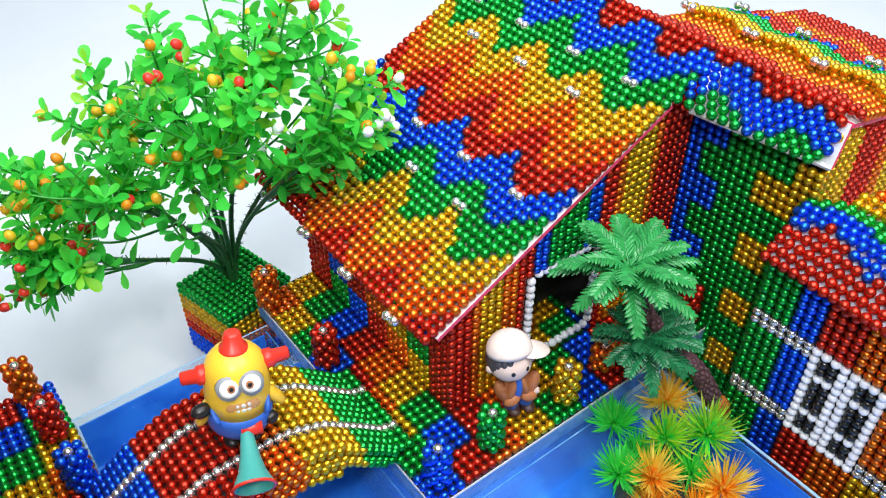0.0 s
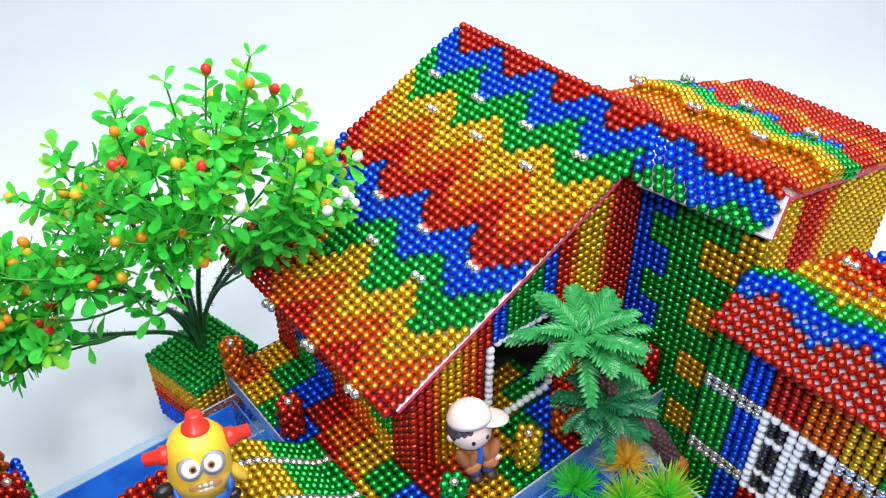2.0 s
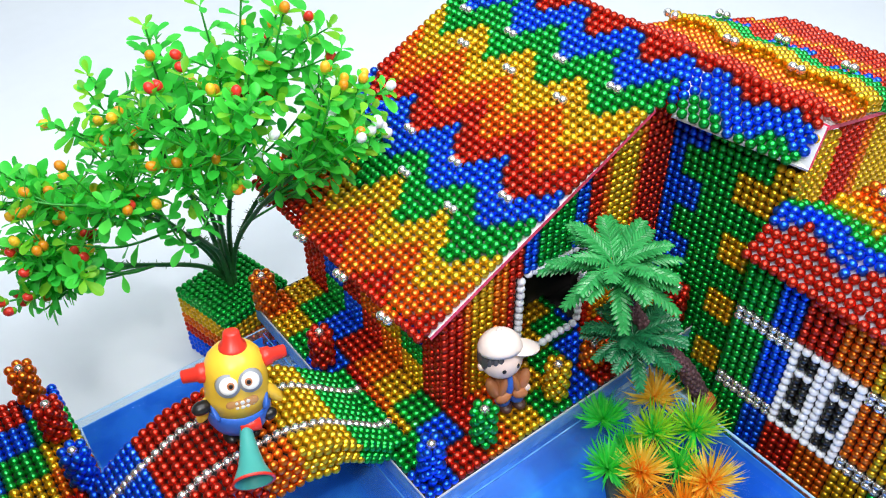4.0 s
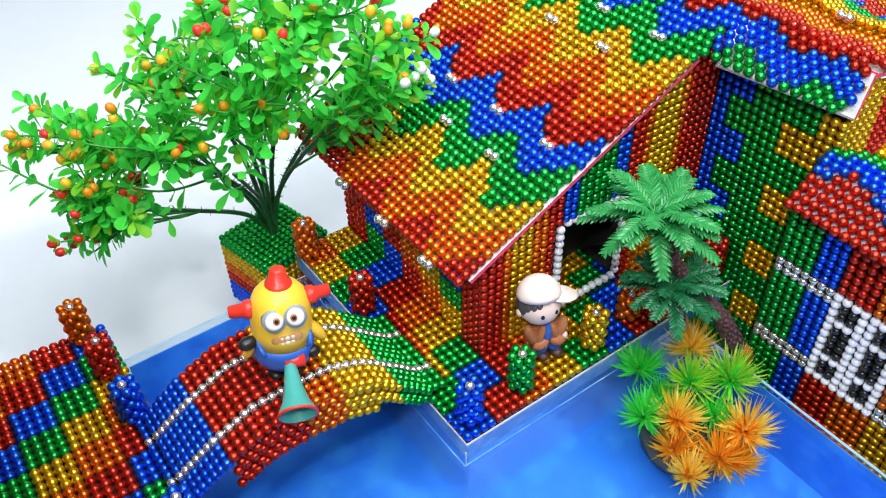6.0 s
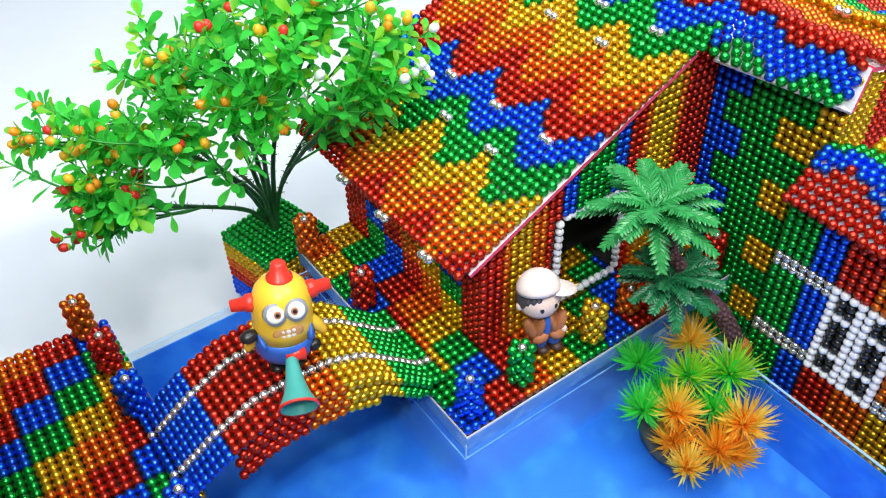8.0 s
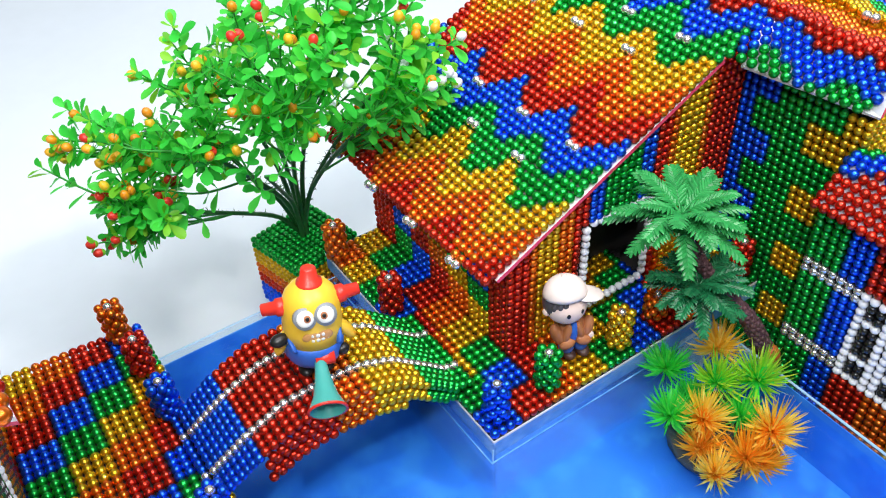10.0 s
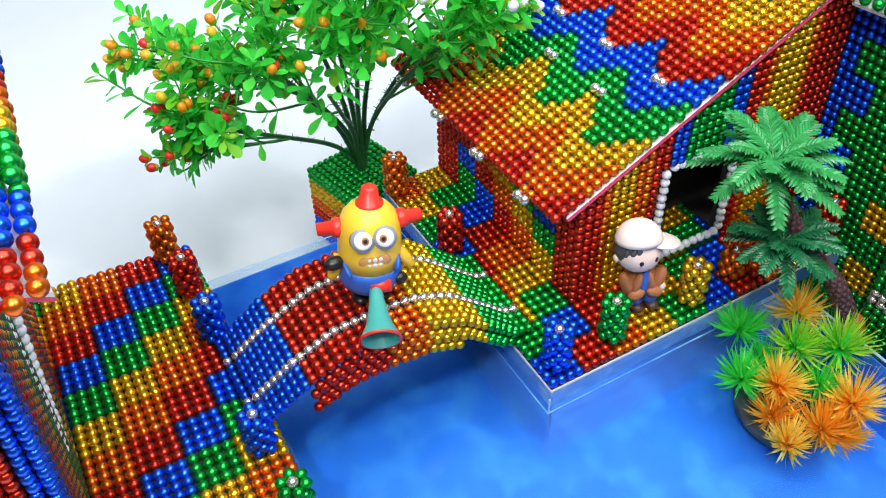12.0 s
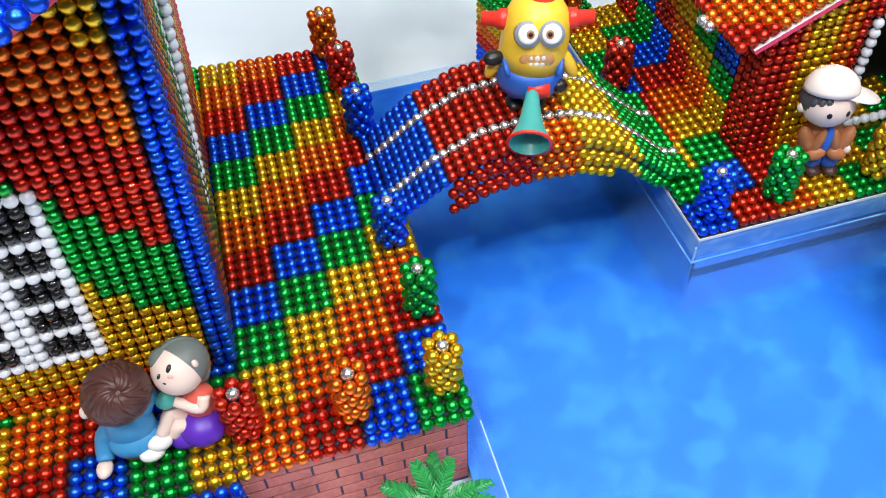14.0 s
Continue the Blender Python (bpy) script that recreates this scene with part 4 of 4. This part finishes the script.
def bent_board():
    """The front slope: a foam board that bends down towards the far side, its front edge pink below."""
    bm = bmesh.new()
    rows = []
    for i in range(22):
        x = droof_x(-6.1) + 0.1 if i == 0 else -36.0 - i * 1.2
        y0 = -6.1
        z0, z1 = droof_z(-6.1) - 0.9 - sag(x), droof_z(18) - 0.9 - sag(x)
        x1 = droof_x(18) - 3.4 if i == 0 else min(x, droof_x(18) - 3.5)
        rows.append([bm.verts.new((px * U, py * U, pz * U)) for px, py, pz in (
            (x, y0, z0 - 0.65), (x, y0 - 0.05, z0 - 0.3), (x, y0, z0), (x1, 18, z1), (x1, 18, z1 - 0.6))])
    for p, q in zip(rows, rows[1:]):
        for k in range(5):
            f = bm.faces.new((p[k], p[(k + 1) % 5], q[(k + 1) % 5], q[k]))
            # The underside is near-black, for the shade below the board.
            f.material_index = 1 if k == 0 else 2 if k == 4 else 0
    bm.faces.new(rows[0]).material_index = 1
    bm.faces.new(rows[-1])
    bmesh.ops.recalc_face_normals(bm, faces=bm.faces)
    part("roof", bm, [FOAM, PINK, DARK], dh, "white foam board with a pink edge")


bent_board()
slab("roof", [(droof_x(18) - 0.1, 18.05, droof_z(18) - 0.9), (-74, 18.05, droof_z(18) - 0.9), (-74, 40, droof_z(18) - 11), (droof_x(18) - 0.1, 40, droof_z(18) - 11)],
     0.5, [FOAM, PINK], dh, "foam board with a pink edge", 1)
pts = []
for a in range(-1, 26):
    for b in range(0, 34):
        if a < 0 and b < 1:
            continue
        y = -6.7 + a * 0.97
        x = droof_x(y) - 0.3 - b * 1.0
        s = a + 0.5 + 0.6 * (min(b, 5) if b < 9 else 14 - b if b < 16 else b - 18 if b < 24 else 6)
        c, h = (R, 0) if s < 4.0 else (B, 0.15) if s < 7.2 else (N, 0.8) if s < 10.7 else (G, 0.8) if s < 13.5 else (O, 0.6) if s < 15 else (R, 0.3) if s < 17.4 else (B, 0.1) if s < 20 else (N, 0)
        if a < 4 and b > 5:
            c = B
        elif a < 1:
            c = R
        if (a < 2 and b < 1) or (a < 0 and b < 2):
            c = O
        z = droof_z(y) - sag(x)
        pts.append((x, y, z + h, c))
        if h > 0.5:
            pts.append((x, y - 0.3, z + h - 0.8, c))
beads(dh, pts, 300, (-37, -6, 36), level=3, r=0.53)


# ---- figures ----
def figure(name, at, label, mats, build):
    bm = bmesh.new()
    build(bm)
    ob = part(name, bm, mats, None, "", True)
    return tagged(ob, label, "figurine")


def boy(bm):
    f = Vector((-0.30, -0.95, 0)).normalized()
    s = Vector((0.95, -0.30, 0)).normalized()
    # the figure leans a little to its right side
    P = lambda a, b, z: Vector((12.9, 3.7, 0.5)) + s * (a + 0.8 - 0.19 * z) + f * b + Vector((0, 0, z))
    for k in (-1, 1):
        add_blob(bm, P(k * 0.8, 0.45, 0.5), (0.78, 1.0, 0.55), 4, (0, 0, -17))
        add_blob(bm, P(k * 0.8, 0.1, 1.6), (0.9, 0.95, 1.1), 3)
        add_blob(bm, P(k * 1.6, 0.45, 4.0), (0.75, 0.85, 1.7), 2, (0, k * 20, -17))
        add_blob(bm, P(k * 0.95, 1.25, 3.1), (0.95, 0.55, 0.65), 2, (0, k * 20, -17))
        add_blob(bm, P(k * 0.75, 0.95, 4.4), (0.48, 0.6, 1.4), 2, (0, -k * 14, -17))
    add_blob(bm, P(0, -0.1, 4.0), (1.8, 1.4, 2.3), 2, (0, 0, -17))
    add_blob(bm, P(0, 0.85, 4.4), (0.55, 0.65, 1.7), 3, (0, 0, -17))
    add_blob(bm, P(1.85, 1.1, 3.5), (0.38, 0.38, 0.45), 0)
    C = P(0, 0, 8.0)
    L = lambda a, b, z: C + s * a + f * b + Vector((0, 0, z))
    below = len(bm.verts)
    add_blob(bm, C, (2.45, 2.42, 2.3), 0, (0, 0, -17), 24)
    add_blob(bm, L(-0.12, -0.26, 0.20), (2.47, 2.44, 2.32), 5, (0, 0, -17), 28)
    for q, z, down in ((-1.8, 0.95, 0.42), (-1.25, 1.2, 0.42), (-0.7, 1.4, 0.36)):
        add_blob(bm, L(q, math.sqrt(2.36 ** 2 - q * q - z * z), z), (0.34, 0.14, down), 5, (-24, 20, -17 + q * 22), 8)
    for k in (-1, 1):
        add_blob(bm, L(k * 2.4, 0.1, -0.5), (0.36, 0.45, 0.5), 0)
    add_blob(bm, L(-0.56, 2.33, 0.23), (0.24, 0.13, 0.32), 6, (0, 0, -30), 12)
    add_blob(bm, L(1.19, 2.07, 0.30), (0.24, 0.13, 0.32), 6, (0, 0, 12), 12)
    add_dome(bm, L(0, -0.3, 1.3), (2.56, 2.48, 2.3), 1, (-16, 0, -17), 28)
    add_dome(bm, L(2.2, 0.45, 1.3), (2.2, 1.7, 0.42), 1, (-8, 10, -22), 22)
    add_blob(bm, L(0, -0.85, 3.5), (0.32, 0.32, 0.2), 1, (0, 0, 0), 10)
    for v in list(bm.verts)[below:]:
        v.co = C * U + (v.co - C * U) * 0.92


figure("figurine", None, "vinyl figurine of a boy in a cream cap and brown jacket", [SKIN, CREAM, BROWN, JEANS, SHOE, HAIR_DARK, INK], boy)


def sitting_boy(bm):
    P = lambda x, y, z: Vector((x, y, 0.5 + z))
    add_blob(bm, P(-49.8, -7.2, 0.8), (1.7, 1.4, 0.8), 2)
    add_blob(bm, P(-49.7, -7.3, 1.7), (2.0, 1.6, 1.3), 0)
    add_blob(bm, P(-49.7, -7.0, 2.9), (1.8, 1.4, 2.2), 0, (0, 6, 0))
    add_tube(bm, bend([P(-50.6, -6.9, 3.2), P(-51.6, -6.9, 2.2), P(-52.0, -7.5, 1.2), P(-52.1, -8.1, 0.8)], 4), [0.85 - 0.02 * k for k in range(13)], 12, 0)
    add_blob(bm, P(-52.3, -8.5, 0.45), (0.6, 0.85, 0.45), 3, (0, 0, -10))
    add_tube(bm, bend([P(-48.7, -6.8, 4.0), P(-48.0, -6.3, 4.6), P(-47.3, -6.1, 4.7)], 4), [0.8 - 0.02 * k for k in range(9)], 12, 0)
    add_blob(bm, P(-51.8, -7.2, 6.0), (0.4, 0.45, 0.5), 3, (0, 0, 0), 10)
    add_blob(bm, P(-49.3, -6.8, 6.8), (2.1, 2.0, 1.95), 3, (0, 0, 0), 20)
    add_blob(bm, P(-49.3, -7.2, 7.3), (2.35, 2.3, 2.2), 1, (0, 0, 0), 28)
    crown = P(-48.7, -8.5, 9.0)
    rnd = random.Random(2)
    # swept locks that spread from the crown of the head
    for k in range(44):
        a = math.tau * k / 44 + rnd.uniform(-.3, .3)
        twist, reach = rnd.uniform(0.15, 0.5), rnd.uniform(0.45, 1.0)
        c = P(-49.3, -7.2, 7.3)
        path = []
        for n in range(5):
            r = 0.2 + reach * n
            q = crown + Vector((math.cos(a + twist * n), math.sin(a + twist * n), 0)) * r - Vector((0, 0, 0.25 * r * r))
            d = q - c
            path.append(c + Vector((d.x / 2.35, d.y / 2.3, d.z / 2.2)).normalized() * rnd.uniform(2.16, 2.26))
        add_tube(bm, path, [0.10, 0.22, 0.27, 0.20, 0.04], 6, 1)


figure("figurine", None, "vinyl figurine of a sitting boy with brown hair and blue clothes", [TEALBLUE, HAIR_BROWN, BROWN, SKIN], sitting_boy)


def sitting_girl(bm):
    P = lambda x, y, z: Vector((x, y, 0.5 + z))
    add_blob(bm, P(-44.9, -7.4, 1.3), (1.9, 1.9, 1.4), 0, (0, 0, 0), 20)
    add_blob(bm, P(-46.1, -7.6, 0.9), (1.5, 1.3, 0.95), 0, (0, 0, 10), 18)
    add_blob(bm, P(-44.6, -6.7, 3.3), (1.25, 1.15, 1.9), 1, (0, 0, 0), 18)
    add_tube(bm, bend([P(-44.1, -7.2, 4.5), P(-44.5, -7.7, 3.8), P(-45.6, -7.3, 4.2), P(-46.3, -6.9, 4.5)], 4), [0.52 - 0.012 * k for k in range(13)], 12, 2)
    add_blob(bm, P(-46.7, -6.9, 4.6), (0.75, 0.65, 0.75), 5, (0, 0, 0), 14)
    add_tube(bm, bend([P(-45.9, -7.0, 1.8), P(-46.7, -6.9, 3.0), P(-47.3, -7.5, 2.5), P(-47.8, -8.0, 2.0)], 4), [0.66 - 0.02 * k for k in range(13)], 12, 2)
    add_tube(bm, bend([P(-45.8, -7.6, 1.6), P(-46.5, -7.7, 2.2), P(-47.0, -7.9, 1.4)], 4), [0.62 - 0.02 * k for k in range(9)], 12, 2)
    add_blob(bm, P(-48.0, -8.3, 1.7), (0.95, 0.7, 0.6), 4, (0, 20, 15), 14)
    add_blob(bm, P(-48.7, -8.7, 1.2), (0.95, 0.7, 0.55), 4, (0, 10, 15), 14)
    C = P(-45.2, -6.1, 6.8)
    add_blob(bm, C, (1.85, 1.85, 1.85), 2, (0, 0, 0), 44)
    back = Vector((0.72, 0.66, 0.12)).normalized()
    add_blob(bm, C + back * 0.52, (1.86, 1.84, 1.84), 3, (0, 0, 0), 44)
    add_blob(bm, C + Vector((-0.85, 0.45, 1.02)), (0.92, 0.85, 0.68), 3, (0, -20, 20), 20)
    # a bob behind the ear, and locks swept back from the parting
    add_blob(bm, C + Vector((1.25, 0.35, -0.75)), (0.85, 1.15, 1.25), 3, (0, 0, 0), 18)
    add_blob(bm, C + Vector((1.55, -0.15, -0.95)), (0.45, 0.60, 0.75), 3, (0, 15, 0), 14)
    for k in range(13):
        lead = Vector((-0.95 + 0.12 * k, 0.10 + 0.05 * k, 0.95)).normalized()
        trail = Vector((0.30 + 0.07 * k, 0.9 - 0.02 * k, 0.10)).normalized()
        add_tube(bm, [C + back * 0.42 + lead.lerp(trail, t).normalized() * 1.84 for t in (0.0, 0.2, 0.45, 0.7, 1.0)], [0.06, 0.14, 0.17, 0.14, 0.05], 6, 3)
    add_blob(bm, C + Vector((1.36, -0.70, 1.00)), (0.26, 0.24, 0.42), 2, (0, 0, 20), 12)
    add_blob(bm, C + Vector((-0.30, -0.95, 1.56)), (0.17, 0.31, 0.12), 6, (35, 10, -30), 12)
    add_blob(bm, C + Vector((-1.08, -1.04, 1.09)), (0.12, 0.23, 0.12), 6, (35, 30, -30), 12)
    add_blob(bm, C + Vector((-0.84, -1.49, 0.72)), (0.15, 0.06, 0.07), 6, (0, 0, -30), 8)
    add_blob(bm, C + Vector((-0.32, -1.36, 1.16)), (0.24, 0.16, 0.12), 7, (45, 0, -20), 10)


figure("figurine", None, "vinyl figurine of a girl in coral top and purple skirt", [PURPLE, CORAL, SKIN, HAIR_GREY, OFFWHITE, TEAL, INK, CHEEK], sitting_girl)


def yellow_toy(bm):
    f = Vector((-0.30, -0.95, 0)).normalized()
    s = Vector((0.95, -0.30, 0)).normalized()
    P = lambda a, b, z: Vector((-13.7, 11.3, 9.6)) + (s * (a + 0.4 + 0.10 * z) + f * (b - 0.12 * z) + Vector((0, 0, z))) * 0.96
    for k in (-1, 1):
        add_blob(bm, P(k * 1.0, 0.5, 0.35), (0.8, 1.1, 0.5), 3, (0, 0, -17))
        add_blob(bm, P(k * 1.0, 0.1, 1.2), (0.75, 0.8, 1.0), 1)
    add_tube(bm, [P(0, 0, z) for z in (1.2, 1.7, 2.4, 3.4, 4.1)], [1.6, 2.5, 2.85, 2.9, 2.86], 24, 1)
    add_tube(bm, [P(0, 0, z) for z in (4.05, 5.5, 7.0, 8.2, 9.0, 9.7, 10.2, 10.4)], [2.84, 2.84, 2.8, 2.68, 2.4, 1.85, 1.0, 0.3], 24, 0)
    for k in (-1, 1):
        add_blob(bm, P(k * 2.2, 0.8, 4.6), (0.38, 1.8, 0.9), 1, (0, k * 20, -17))
        add_blob(bm, P(k * 3.1, 0.4, 4.2), (0.6, 0.7, 1.7), 0, (0, -k * 28, -17))
        add_tube(bm, [P(k * 2.4, 0, 8.0), P(k * 3.3, 0, 8.05), P(k * 3.45, 0, 8.05), P(k * 4.7, 0, 8.15), P(k * 4.8, 0, 8.15)], [0.9, 0.86, 0.66, 0.58, 0.4], 16, 2)
        add_tube(bm, [P(k * 0.98, 2.1, 8.0), P(k * 0.98, 2.85, 8.4)], [1.10, 1.04], 20, 4)
        add_blob(bm, P(k * 0.98, 2.86, 8.42), (0.80, 0.2, 0.80), 5, (-30, 0, -17), 16)
        add_blob(bm, P(k * 0.80, 3.03, 8.50), (0.33, 0.08, 0.36), 7, (-30, 0, -17), 14)
        add_blob(bm, P(k * 0.80, 3.10, 8.54), (0.19, 0.06, 0.21), 3, (-30, 0, -17), 12)
    add_blob(bm, P(-3.4, 1.2, 5.2), (0.95, 0.7, 0.6), 3)
    add_blob(bm, P(2.6, 1.6, 2.7), (0.7, 0.6, 0.6), 3)
    add_blob(bm, P(0.1, 2.62, 5.95), (1.45, 0.34, 0.85), 8, (0, 0, -17), 18)
    for k in range(-2, 3):
        add_blob(bm, P(0.1 + k * 0.46, 2.90 - 0.05 * k * k, 6.22), (0.26, 0.14, 0.27), 5, (0, 0, -17 - k * 6), 10)
        add_blob(bm, P(0.1 + k * 0.44, 2.88 - 0.05 * k * k, 5.68), (0.25, 0.14, 0.25), 5, (0, 0, -17 - k * 6), 10)
    add_tube(bm, [P(0, 0, 9.9), P(0, 0, 10.3), P(0, 0, 10.4), P(0, 0, 11.7), P(0, 0, 11.85)], [1.25, 1.2, 0.9, 0.7, 0.5], 18, 2)
    add_tube(bm, [P(-0.3, 2.6, 3.1), P(1.6, 2.6, 3.0)], [0.65, 0.65], 12, 2)
    axis = [P(0.15 - 0.06 * k, 2.7 + 1.18 * k, 3.0 - 0.38 * k) for k in range(5)]
    add_tube(bm, axis, [0.52, 0.68, 0.88, 1.20, 1.80], 26, 6, caps=False)
    tip, way = axis[-1], (axis[-1] - axis[-2]).normalized()
    add_tube(bm, [tip - way * 0.05, tip + way * 0.15, tip + way * 0.17], [1.83, 1.92, 1.66], 26, 2, caps=False)
    add_tube(bm, [tip - way * 1.7, tip - way * 0.9, tip + way * 0.16], [0.80, 1.12, 1.68], 26, 6, caps=False)
    add_blob(bm, tip - way * 1.75, (0.85, 0.85, 0.85), 2, (0, 0, 0), 16)


figure("toy_figure", None, "yellow and blue vinyl toy with red hat and teal horn", [YELLOW, JEANS, SCARLET, INK, GREYPAINT, OFFWHITE, TEAL, BROWN, LIP], yellow_toy)


# ---- low bead wall before the brick-printed box ----
low_wall = thing("bead_wall", (-50, -12.7, TABLE_Z), "low wall of blue magnet beads before the brick-printed box", "wall")
pts = [(-43.4 - i * 1.02, -12.6 - j * 1.0, 0.4 - k * 0.98, B) for i in range(14) for k in range(13) for j in range(2)]
beads(low_wall, pts, 60, (-43, -12, 0))

place_single_beads()
